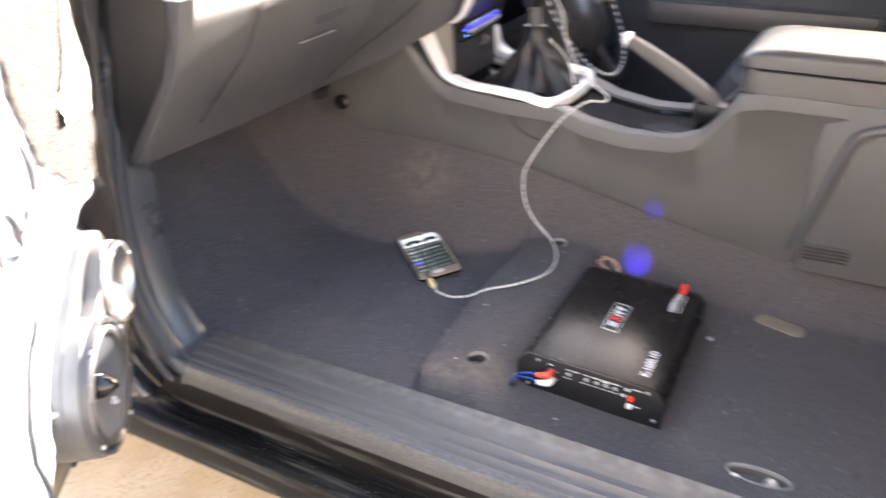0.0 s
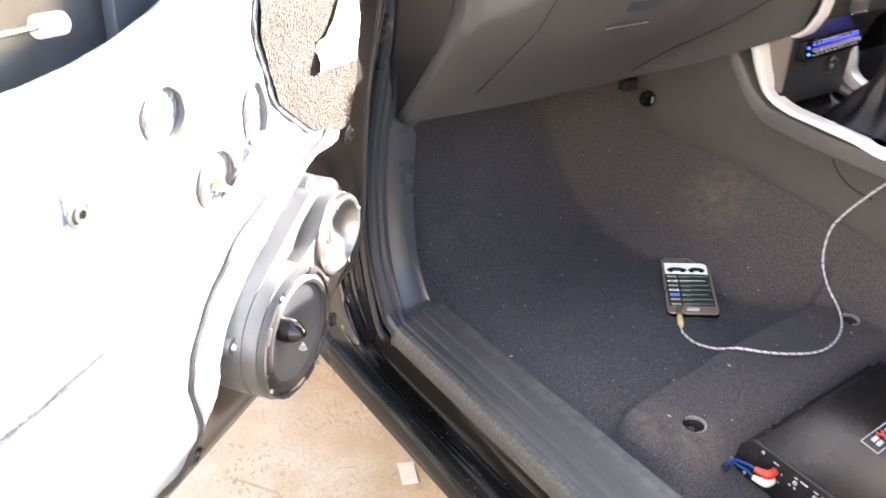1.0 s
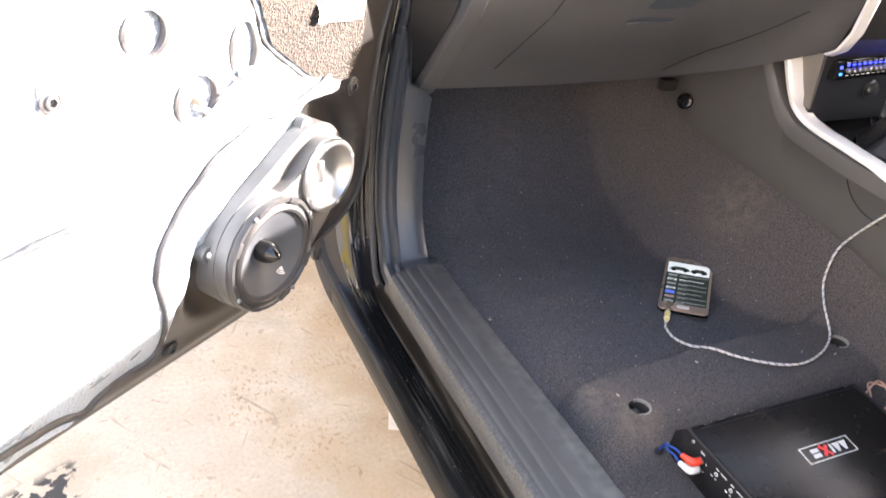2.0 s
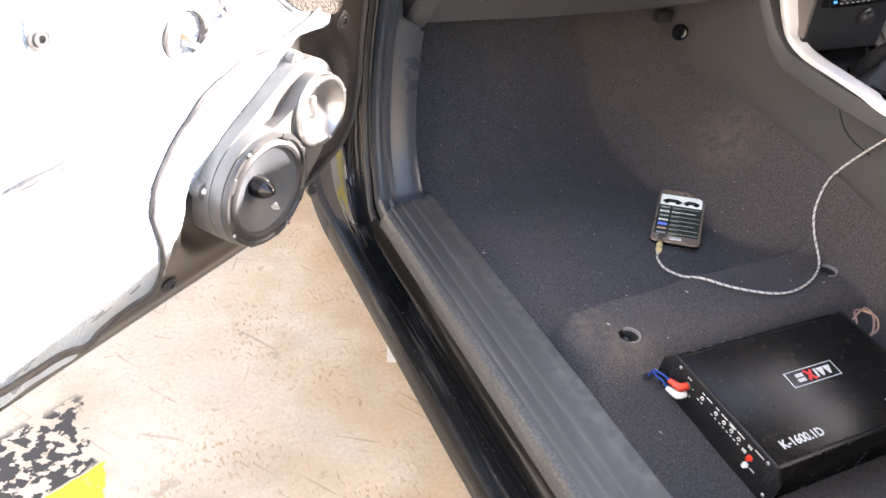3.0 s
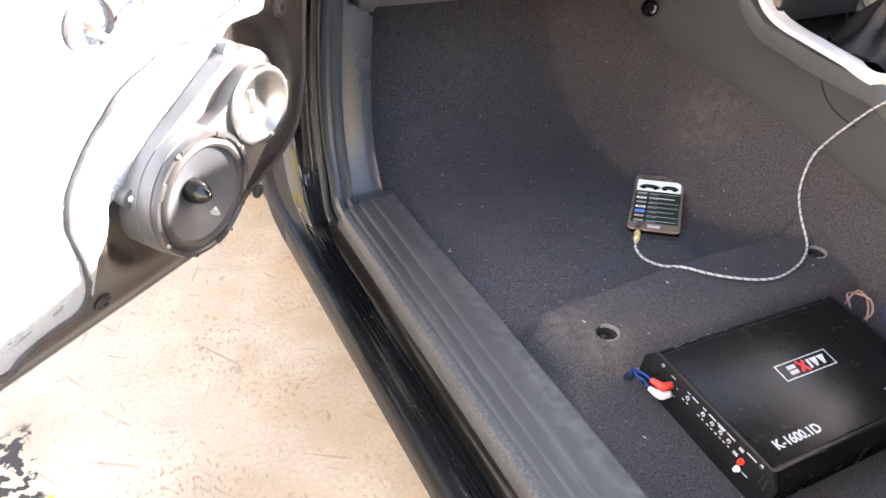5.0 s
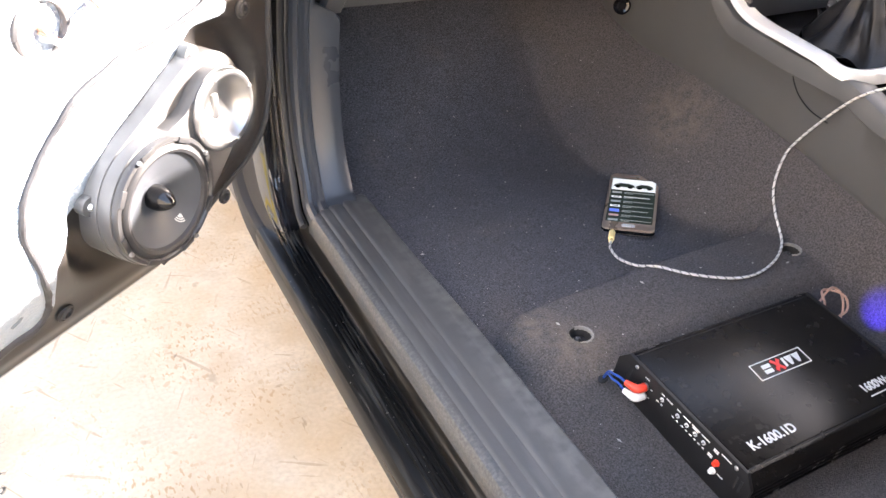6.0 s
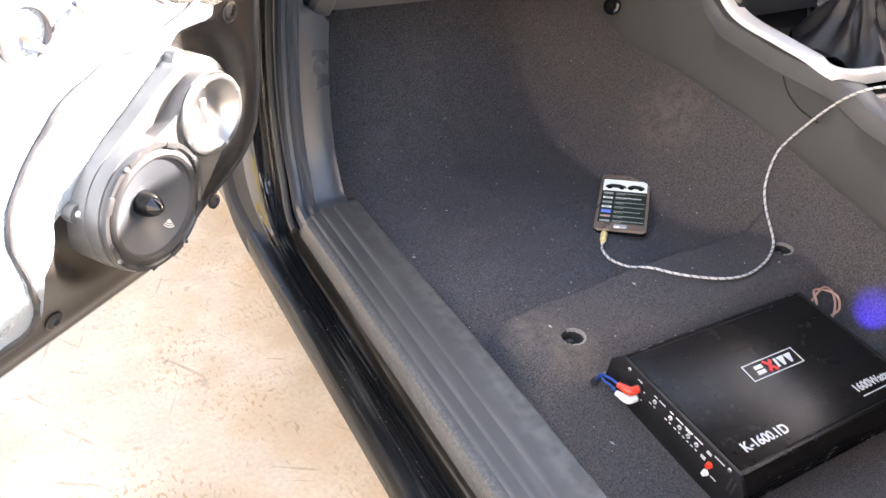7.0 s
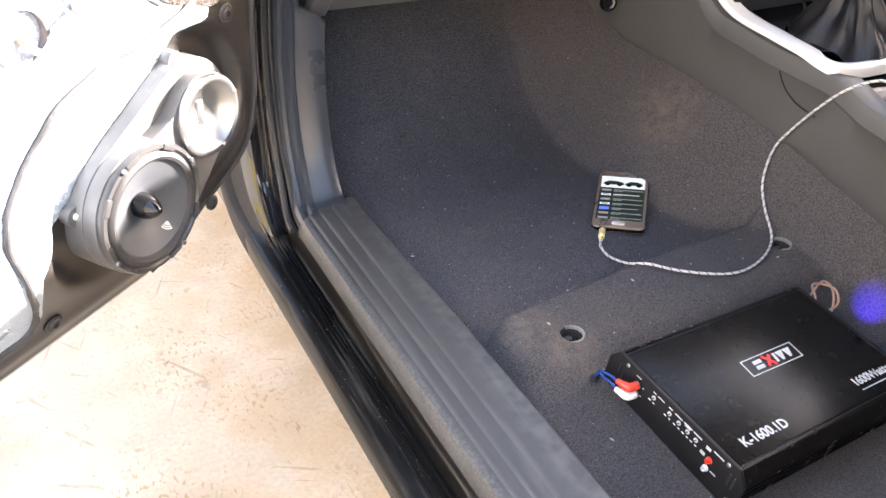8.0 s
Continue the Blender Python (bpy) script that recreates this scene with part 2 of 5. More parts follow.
def part(name, bm, material, parent=None, label="", m=None, sharp=35):
    me = bm if isinstance(bm, bpy.types.Mesh) else finish(bm, sharp)
    me.name = name
    if not me.materials:
        me.materials.append(material)
    ob = new(name, me)
    if parent is not None:
        ob.parent = parent
    if m is not None:
        ob.matrix_basis = m
    if label:
        ob["label"] = label
    return ob


def thing(name, label, category, group="", kind="", m=None):
    ob = new(name)
    ob.empty_display_size = 0.05
    if m is not None:
        ob.matrix_basis = m
    return tagged(ob, label, category, group, kind)


def loft(rows, closed=False, caps=False):
    bm = bmesh.new()
    vs = [[bm.verts.new(p) for p in r] for r in rows]
    n = len(rows[0])
    for a, b in zip(vs, vs[1:]):
        for i in range(n if closed else n - 1):
            j = (i + 1) % n
            bm.faces.new((a[i], a[j], b[j], b[i]))
    if caps:
        bm.faces.new(vs[0])
        bm.faces.new(vs[-1])
    return bm


def box(sx, sy, sz, bevel=0.0, at=(0, 0, 0), seg=2):
    bm = bmesh.new()
    bmesh.ops.create_cube(bm, size=1)
    bmesh.ops.transform(bm, matrix=Matrix.Translation(at) @ Matrix.Diagonal((sx, sy, sz, 1)), verts=bm.verts)
    if bevel:
        bmesh.ops.bevel(bm, geom=bm.edges[:], offset=bevel, segments=seg, affect="EDGES", profile=0.6)
    return bm


def add(bm, other, m=None):
    """Joins other into bm."""
    me = bpy.data.meshes.new("tmp")
    if m is not None:
        bmesh.ops.transform(other, matrix=m, verts=other.verts)
    other.to_mesh(me)
    other.free()
    bm.from_mesh(me)
    bpy.data.meshes.remove(me)
    return bm


def moved(bm, m):
    bmesh.ops.transform(bm, matrix=m, verts=bm.verts)
    return bm


def prism(outline, z0, z1, bevel=0.0):
    bm = loft([[(x, y, z0) for x, y in outline], [(x, y, z1) for x, y in outline]], True, True)
    if bevel:
        top = [e for e in bm.edges if all(abs(v.co.z - z1) < 1e-6 for v in e.verts)]
        bmesh.ops.bevel(bm, geom=top, offset=bevel, segments=3, affect="EDGES", profile=0.6)
    return bm


def lathe(profile, segs=48, arc=360.0):
    """Profile of (r, z) turned about z."""
    rows = []
    full = arc >= 360
    for k in range(segs + (0 if full else 1)):
        a = radians(arc) * k / segs
        rows.append([(r * math.cos(a), r * math.sin(a), z) for r, z in profile])
    if full:
        rows.append(rows[0])
    bm = loft(rows)
    bmesh.ops.remove_doubles(bm, verts=bm.verts, dist=1e-6)
    return bm


def tube(pts, r, segs=10, caps=True):
    pts = [Vector(p) for p in pts]
    rows, side = [], None
    for i, p in enumerate(pts):
        d = (pts[min(i + 1, len(pts) - 1)] - pts[max(i - 1, 0)]).normalized()
        if side is None:
            side = d.orthogonal().normalized()
        side = (side - d * side.dot(d)).normalized()
        up = d.cross(side)
        rr = r(i / (len(pts) - 1)) if callable(r) else r
        rows.append([p + rr * (math.cos(2 * math.pi * k / segs) * side + math.sin(2 * math.pi * k / segs) * up) for k in range(segs)])
    return loft(rows, True, caps)


def text_mesh(words, size, extr=0.0003, align="CENTER"):
    c = bpy.data.curves.new("words", "FONT")
    c.body, c.size, c.extrude, c.align_x, c.align_y = words, size, extr, align, "CENTER"
    c.offset = size * 0.022
    ob = new("words", c)
    dg = bpy.context.evaluated_depsgraph_get()
    me = bpy.data.meshes.new_from_object(ob.evaluated_get(dg))
    bpy.data.objects.remove(ob)
    bpy.data.curves.remove(c)
    return me


def round_rect(sx, sy, r, n=5):
    out = []
    for cx, cy, a0 in ((sx / 2 - r, sy / 2 - r, 0), (-sx / 2 + r, sy / 2 - r, 90), (-sx / 2 + r, -sy / 2 + r, 180), (sx / 2 - r, -sy / 2 + r, 270)):
        for k in range(n + 1):
            a = radians(a0 + 90 * k / n)
            out.append((cx + r * math.cos(a), cy + r * math.sin(a)))
    return out


# ---- workshop floor ----
def floor_material():
    m = mat("concrete", (0.585, 0.50, 0.385), 0.7, var=0.10, scale=5, bump=0.25, bscale=120, depth=0.001, spots=0.15, dirt=((0.43, 0.345, 0.24), 7.0, 0.50, 0.55))
    t = m.node_tree
    b = t.nodes["Principled BSDF"]
    base = b.inputs["Base Color"].links[0].from_socket
    geo = t.nodes.new("ShaderNodeTexCoord")

    def math_node(op, a, c=None):
        n = t.nodes.new("ShaderNodeMath")
        n.operation = op
        for i, s in enumerate((a, c)):
            if s is None:
                continue
            if isinstance(s, (int, float)):
                n.inputs[i].default_value = s
            else:
                t.links.new(s, n.inputs[i])
        return n.outputs[0]

    def noise_at(scale, detail=5.0, stretch=(1, 1, 1), turn=0):
        mp = t.nodes.new("ShaderNodeMapping")
        mp.vector_type = "TEXTURE"
        mp.inputs["Scale"].default_value = [1 / q for q in stretch]
        mp.inputs["Rotation"].default_value = (0, 0, radians(turn))
        t.links.new(geo.outputs["Object"], mp.inputs["Vector"])
        n = t.nodes.new("ShaderNodeTexNoise")
        n.inputs["Scale"].default_value, n.inputs["Detail"].default_value = scale, detail
        t.links.new(mp.outputs[0], n.inputs["Vector"])
        return n.outputs[0]

    def layer(below, colour, mask):
        n = t.nodes.new("ShaderNodeMixRGB")
        n.inputs[2].default_value = (*colour, 1)
        t.links.new(mask, n.inputs[0])
        t.links.new(below, n.inputs[1])
        return n.outputs[0]

    def step(v, lo, hi):
        n = t.nodes.new("ShaderNodeMapRange")
        n.inputs[1].default_value, n.inputs[2].default_value = lo, hi
        t.links.new(v, n.inputs[0])
        return n.outputs[0]

    sep = t.nodes.new("ShaderNodeSeparateXYZ")
    t.links.new(geo.outputs["Object"], sep.inputs[0])
    x, y = sep.outputs[0], sep.outputs[1]
    # chips and scuffs, in clusters
    cluster = math_node("MULTIPLY", step(noise_at(6, 3), 0.44, 0.66), math_node("ADD", math_node("MULTIPLY", step(x, -0.75, -0.35), 0.65), 0.35))
    # floor gets browner towards the sill, broken up by noise
    col = layer(base, (0.48, 0.355, 0.215), math_node("MULTIPLY", math_node("MULTIPLY", step(x, -0.50, -0.22), step(noise_at(9, 5), 0.38, 0.62)), 0.55))
    col = layer(col, (0.38, 0.25, 0.13), math_node("MULTIPLY", math_node("MULTIPLY", step(noise_at(150, 9, (1, 0.45, 1)), 0.575, 0.60), cluster), 0.85))
    col = layer(col, (0.40, 0.28, 0.16), math_node("MULTIPLY", step(noise_at(38, 8), 0.66, 0.69), 0.5))
    col = layer(col, (0.24, 0.17, 0.10), math_node("MULTIPLY", step(noise_at(60, 5, (1.0, 0.22, 1)), 0.70, 0.72), 0.5))
    col = layer(col, (0.26, 0.19, 0.11), math_node("MULTIPLY", step(noise_at(70, 5, (0.22, 1, 1)), 0.70, 0.72), 0.5))
    col = layer(col, (0.16, 0.12, 0.09), math_node("MULTIPLY", step(noise_at(42, 2, (1, 0.8, 1)), 0.755, 0.77), 0.7))
    # fine scratches at several angles, and stray darker blots
    for turn, cut_at, depth in ((35, 0.665, 0.6), (-25, 0.675, 0.5), (62, 0.68, 0.5)):
        fine = math_node("MULTIPLY", step(noise_at(90, 2, (1, 0.06, 1), turn), cut_at, cut_at + 0.015), step(noise_at(9, 3, (1, 1, 1), turn), 0.46, 0.58))
        col = layer(col, (0.30, 0.225, 0.145), math_node("MULTIPLY", fine, depth))
    col = layer(col, (0.33, 0.255, 0.17), math_node("MULTIPLY", step(noise_at(17, 7), 0.655, 0.70), 0.55))
    # hazard-striped band, worn
    wob = math_node("MULTIPLY", math_node("SUBTRACT", noise_at(25), 0.5), 0.05)
    s = math_node("ADD", math_node("ADD", math_node("MULTIPLY", math_node("ADD", x, 0.582), -0.415), math_node("MULTIPLY", math_node("SUBTRACT", y, 0.344), 0.91)), math_node("MULTIPLY", wob, 0.3))
    s = math_node("SUBTRACT", math_node("MODULO", math_node("ADD", s, 9.77), 0.8), 0.17)
    band = math_node("MULTIPLY", step(math_node("ADD", x, wob), -0.583, -0.587), step(math_node("ADD", x, wob), -0.786, -0.782))
    inblack = math_node("MULTIPLY", step(s, 0.0, 0.003), step(s, 0.17, 0.15))
    band2 = math_node("MULTIPLY", step(math_node("ADD", x, math_node("MULTIPLY", wob, 2.5)), -0.60, -0.61), step(x, -0.79, -0.78))
    worn = step(noise_at(42, 9), 0.485, 0.505)
    col = layer(col, (0.045, 0.040, 0.034), math_node("MULTIPLY", math_node("MULTIPLY", inblack, band2), worn))
    yel = math_node("MULTIPLY", math_node("MULTIPLY", step(s, 0.0, -0.003), band), step(noise_at(45, 5), 0.66, 0.62))
    col = layer(col, (0.80, 0.56, 0.03), yel)
    t.links.new(col, b.inputs["Base Color"])
    return m


bm = bmesh.new()
bmesh.ops.create_grid(bm, x_segments=4, y_segments=4, size=60)
tagged(part("ground", bm, floor_material()), "worn beige concrete workshop floor with a black and yellow painted band", "floor", kind="structure")

paper = tagged(part("paper_scrap", moved(box(0.030, 0.052, 0.0006), pose(-0.031, 0.434, 0.004, 3, 2, -21)), PAPER), "small torn scrap of white paper lying on concrete", "paper")

# out-of-view wall added to block low sky and darken the cabin
tagged(part("wall_skyblock", box(0.2, 26, 4.4, 0, (-4.4, 0, 2.2)), mat("skyblock_grey", (0.14, 0.135, 0.13), 0.85, var=0.08, scale=2.0, bump=0.3, bscale=60, depth=0.003, dirt=((0.08, 0.08, 0.08), 1.5, 0.55, 0.4))), "unseen plain grey wall added behind the camera to hold back low sky", "wall", kind="structure")

# ---- car body: sill, pillar, roof, far side ----
car = thing("car", "black car body with the front passenger seat taken out", "car")
# sill and hinge pillar are one pressing: the profile runs along the sill and turns up at the front
SILLRUN = [Vector(p) for p in ((-1.6, 0.300), (-1.0, 0.300), (-0.5, 0.300), (0.0, 0.300), (0.30, 0.300))]
SILLRUN += spline([(0.38, 0.301), (0.435, 0.309), (0.480, 0.333), (0.512, 0.376), (0.533, 0.440), (0.545, 0.505), (0.541, 0.514), (0.546, 0.56), (0.536, 0.68), (0.506, 0.82), (0.46, 1.02)], 6)
OUTER = [p.copy() for p in SILLRUN[:5]] + spline([(0.40, 0.300), (0.48, 0.300), (0.55, 0.302), (0.60, 0.318), (0.632, 0.365), (0.645, 0.44), (0.650, 0.48), (0.650, 0.53), (0.640, 0.66), (0.62, 0.80), (0.58, 1.00)], 6)
rows = []
for i, p in enumerate(SILLRUN):
    q = OUTER[i]
    dq = (OUTER[min(i + 1, len(OUTER) - 1)] - OUTER[max(i - 1, 0)]).normalized()
    d = (SILLRUN[min(i + 1, len(SILLRUN) - 1)] - SILLRUN[max(i - 1, 0)]).normalized()
    up = smooth01((p.y - 0.31) / 0.08)
    prof = [(-0.0935, 0.045 - 0.012 * up), (-0.0950, 0.004), (-0.0985, -0.0015)]
    for k in range(5):
        x, h = -0.1020 - 0.0058 * k, (0.0042, 0.0030, 0.0048, 0.0026, 0.0036)[k] * (1 - up)
        prof += [(x, 0), (x - 0.0010, h), (x - 0.0026, h), (x - 0.0034, 0)]
    prof += [(-0.1365, 0.001), (-0.1435, 0.000), (-0.1485, -0.003), (-0.1510, -0.008), (-0.1520, -0.016), (-0.148, -0.05), (-0.13, -0.075), (-0.06, -0.09), (-0.06, 0.03)]
    rows.append([])
    for x, o in prof:
        f = smooth01((-0.118 - x) / 0.020) if o > -0.06 else 1.0
        rows[-1].append((x, (1 - f) * (p.x - d.y * o) + f * (q.x - dq.y * o), (1 - f) * (p.y + d.x * o) + f * (q.y + dq.x * o)))
part("rocker_panel", loft(rows[:14], True, True), ROCKER, car, "black painted sill with scratches, dust and painted ridge highlights", sharp=28)
jamb = part("pillar_panel", loft(rows[13:], True, True), PAINT, car, "glossy black painted front door pillar", sharp=28)
# outer faces go near-black: the door gap's shade is put into the colour
jamb.data.materials.append(DARK)
for face in jamb.data.polygons:
    face.material_index = 1 if face.center.x < -0.128 else 0

# specks of grit on the painted sill
rng = random.Random(11)
bm = bmesh.new()
for k in range(90):
    x, y = rng.uniform(-0.149, -0.097), rng.uniform(-0.5, 0.36)
    z = 0.3012 if x < -0.134 else 0.3045
    r, a = rng.uniform(0.0003, 0.0009), rng.uniform(0, 6.28)
    e0, e1 = Vector((math.cos(a), math.sin(a), 0)) * r * rng.uniform(1, 2.2), Vector((-math.sin(a), math.cos(a), 0)) * r
    base = [bm.verts.new(Vector((x, y, z)) + q) for q in (e0, e1, -e0, -e1)]
    top = bm.verts.new((x, y, z + r))
    for i in range(4):
        bm.faces.new((base[i], base[(i + 1) % 4], top))
tagged(part("grit", bm, mat("grit", (0.20, 0.19, 0.17), 0.9, bump=0)), "pale specks of grit on the black sill", "grit", kind="stuff")

# ribbed sill plate
def sill_section(inner):
    pts = [(inner - 0.001, 0.352), (inner + 0.0005, 0.381), (inner - 0.004, 0.3862), (-0.0310, 0.3862)]
    for x, z in ((-0.0360, 0.3860), (-0.0575, 0.3842), (-0.0745, 0.3822)):
        pts += [(x, z), (x - 0.0030, z - 0.0010), (x - 0.0052, z - 0.0030), (x - 0.0075, z - 0.0026)]
    return pts + [(-0.0870, 0.3790), (-0.0920, 0.3765), (-0.0950, 0.3705), (-0.0962, 0.361), (-0.0964, 0.346), (-0.0930, 0.3445), (-0.05, 0.346)]


rows = []
for y, dz, pin in ((-1.6, 0, 0), (-1.0, 0, 0), (-0.5, 0, 0), (-0.1, 0, 0), (0.1, 0, 0), (0.25, 0, 0), (0.35, 0, 0), (0.395, 0, 0), (0.410, -0.001, 0.004), (0.420, -0.006, 0.010)):
    rows.append([(x * (1 - pin), y + (0.02 * (x / 0.1) if y > 0.38 else 0.02 * (x / 0.1) * smooth01((y + 0.1) / 0.4)), z + dz) for x, z in sill_section(0.012 - 0.009 * smooth01((y + 0.05) / 0.4))])
part("sill_plate", loft(rows, True, True), SILLMAT, car, "scuffed dark grey ribbed plastic sill plate")

# lower pillar trim: sweeps from the sill up to the dash
SWEEP = spline([(0.392, 0.356), (0.430, 0.365), (0.458, 0.396), (0.482, 0.440), (0.497, 0.50), (0.503, 0.57), (0.498, 0.65), (0.475, 0.76), (0.44, 0.88), (0.40, 1.02)], 6)
ACROSS = [(-0.009, 0.004), (-0.012, -0.005), (-0.016, -0.007), (-0.028, -0.005), (-0.045, -0.001), (-0.049, 0.002), (-0.052, 0.0025), (-0.055, -0.0005), (-0.060, -0.001), (-0.064, 0.003), (-0.067, 0.003), (-0.070, 0.0), (-0.075, 0.001), (-0.079, 0.006), (-0.080, 0.02), (-0.02, 0.03), (-0.010, 0.02)]


def trim_inner(z):
    """Inner edge of the pillar trim, which runs behind the dash end."""
    return curve_at([(0.655, 0.0), (0.670, -0.052), (0.78, -0.072), (0.90, -0.086), (1.02, -0.090)], z)


def swept(across, path, flare=lambda k: 1.0):
    rows = []
    for i, p in enumerate(path):
        d = (path[min(i + 1, len(path) - 1)] - path[max(i - 1, 0)]).normalized()
        nrm = Vector((d.y, -d.x))
        k = i / (len(path) - 1)
        rows.append([(min(x * flare(k), trim_inner(p.y + nrm.y * o) - 0.0001 * j), p.x + nrm.x * o, p.y + nrm.y * o) for j, (x, o) in enumerate(across)])
    return loft(rows, True, True)


part("pillar_trim", swept([(x, o - 0.022) for x, o in ACROSS], SWEEP, lambda k: 1.11 + 0.09 * smooth01((0.30 - k) / 0.30)), TRIM, car, "smooth grey plastic lower pillar trim")
part("door_seal", tube([(-0.0960 - 0.006 * smooth01((20 - k) / 14), p.x - 0.006, p.y + 0.002 - 0.010 * smooth01((12 - k) / 8)) for k, p in enumerate(SWEEP)][3:], 0.0055, 8), RUBBER, car, "thick black rubber door seal")
part("pillar_core", box(0.07, 0.4, 0.9, 0.02, (-0.095, 0.90, 0.66)), PAINT, car)
part("fender", box(0.06, 1.3, 0.72, 0.02, (-0.145, 1.36, 0.63)), PAINT, car)
bm = box(0.035, 0.03, 0.030, 0.004)
add(bm, lathe([(0, 0.022), (0.006, 0.022), (0.0075, 0.018), (0.0075, 0)], 6), pose(0.004, -0.012, 0, 90, 0, 0))
part("door_hinge", bm, DOORPAINT, car, "black hinge bolted on the pillar", pose(-0.118, 0.512, 0.728))
# roof, rails, far side with its window openings, rear
# roof is out of view; its near edge is set wide to shade the cabin
part("roof", box(1.36, 2.05, 0.04, 0.015, (0.66, -0.825, 1.50)), PAINT, car)
part("roof_lining", box(1.32, 2.00, 0.02, 0.005, (0.66, -0.825, 1.465)), TRIM, car)
part("far_door", box(0.08, 2.3, 0.745, 0.02, (1.43, -0.35, 0.6825)), TRIM, car, "dark grey driver's door lining")
part("far_armrest", box(0.05, 0.55, 0.06, 0.02, (1.375, -0.15, 0.66)), DASH, car)
part("far_sill", box(0.2, 2.9, 0.2, 0.02, (1.44, -0.3, 0.26)), PAINT, car)
part("windscreen_pillar", tube([(1.40, 0.95, 0.95), (1.25, 0.18, 1.49)], 0.035, 8), PAINT, car)
part("windscreen_pillar", tube([(-0.02, 0.80, 0.98), (0.09, 0.18, 1.49)], 0.035, 8), PAINT, car)
part("rear_pillar", tube([(1.41, -1.05, 0.95), (1.25, -1.05, 1.49)], 0.05, 8), PAINT, car)
part("rear_pillar", box(0.09, 0.14, 0.70, 0.02, (0.02, -0.82, 0.66)), PAINT, car)
part("rear_pillar", tube([(0.02, -0.82, 0.96), (0.09, -0.82, 1.49)], 0.06, 8), PAINT, car)
part("rear_wall", box(1.45, 0.06, 1.25, 0.02, (0.68, -1.75, 0.85)), TRIM, car)
# closed windowless side, out of view, added to darken the rear cabin
part("rear_side", box(0.08, 0.92, 1.2, 0.02, (-0.02, -1.33, 0.9)), PAINT, car)
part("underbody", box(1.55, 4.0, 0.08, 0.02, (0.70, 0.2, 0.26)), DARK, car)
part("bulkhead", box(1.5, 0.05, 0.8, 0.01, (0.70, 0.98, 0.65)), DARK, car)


# ---- carpet ----
def tunnel_edge(y):
    """x, z of the carpet's edge on the console."""
    return curve_at([(-0.6, 0.655), (-0.35, 0.65), (-0.1, 0.64), (0.1, 0.622), (0.3, 0.606), (0.6, 0.590)], y), curve_at([(-0.6, 0.375), (-0.33, 0.397), (-0.22, 0.417), (-0.115, 0.4395), (0.0, 0.467), (0.115, 0.497), (0.235, 0.515), (0.36, 0.526), (0.5, 0.530), (0.6, 0.555), (0.75, 0.64)], y)


def carpet_z(x, y):
    edge_y = curve_at([(0.03, 0.030), (0.055, 0.052), (0.075, 0.062), (0.15, 0.072), (0.30, 0.086), (0.60, 0.094)], x)
    step = smooth01((edge_y + 0.014 - y) / 0.010) * smooth01((x - 0.025) / 0.05)
    rear = smooth01((-0.012 - y) / 0.075)
    z = 0.346 + 0.004 * smooth01((y - 0.1) / 0.15) + step * (0.027 - 0.030 * rear)
    z -= rear * (0.022 * smooth01((x - 0.13) / 0.38) + 0.016 * smooth01((-0.06 - y) / 0.24))
    z += 0.004 * smooth01((0.30 - x) / 0.3)
    if y > 0.40:
        s = (y - 0.40) / 0.35
        z += 0.26 * s * s * (0.55 + 0.45 * s)
    xe, ze = tunnel_edge(y)
    x0 = curve_at([(0.06, 0.575), (0.15, 0.505), (0.26, 0.445), (0.5, 0.440), (0.8, 0.45)], y)
    a = (x - x0) / (xe - x0)
    if a > 0 and ze > z:
        a = min(a, 1.3)
        pw = curve_at([(0.06, 1.3), (0.25, 1.25), (0.45, 1.05)], y)
        z = z + (ze - z) * a ** pw
    z += 0.0022 * noise.noise((x * 9, y * 9, 1.3)) + 0.0008 * noise.noise((x * 40, y * 40, 4.0))
    return z


SEATHOLES = [(0.132, 0.0, 0.0165, 0.0150), (0.557, 0.036, 0.0165, 0.0150), (0.119, -0.425, 0.0150, 0.0400)]


def carpet_sheet():
    """The carpet with its seat-bolt openings cut clean through."""
    bm = bmesh.new()
    ys = [-1.70 + 0.0383 * i for i in range(30)] + [-0.55 + 0.0083 * k for k in range(74)] + [0.0600 + 0.0041 * k for k in range(18)] + [0.1378 + 0.0083 * k for k in range(120)]
    flat = []
    for y in ys:
        xe, _ = tunnel_edge(y)
        xs = -0.004 - 0.066 * smooth01((y - 0.44) / 0.03)
        flat.append([(xs + (xe + 0.03 - xs) * k / 88, y) for k in range(89)])
    gone = set()
    for hx, hy, rx, ry in SEATHOLES:
        i0 = min(range(len(ys)), key=lambda i: abs(ys[i] - hy))
        k0 = min(range(89), key=lambda k: abs(flat[i0][k][0] - hx))
        nk, ni = max(2, round(rx / 0.0078)), max(2, round(ry / 0.0083))
        for i in range(i0 - ni - 3, i0 + ni + 4):
            for k in range(k0 - nk - 3, k0 + nk + 4):
                far = max(abs(k - k0) - nk, abs(i - i0) - ni)
                if far < 0:
                    continue
                a = math.atan2((i - i0) / ni, (k - k0) / nk)
                grow = far * 0.0080
                f = 1 - far / 3.5
                ox, oy = flat[i][k]
                flat[i][k] = (ox + (hx + (rx + grow) * math.cos(a) - ox) * f, oy + (hy + (ry + grow) * math.sin(a) - oy) * f)
        gone |= {(i, k) for i in range(i0 - ni, i0 + ni) for k in range(k0 - nk, k0 + nk)}
    grid = [[bm.verts.new((x, y, carpet_z(x, y))) for x, y in row] for row in flat]
    for i, (r0, r1) in enumerate(zip(grid, grid[1:])):
        for k in range(88):
            if (i, k) not in gone:
                bm.faces.new((r0[k], r0[k + 1], r1[k + 1], r1[k]))
    return bm


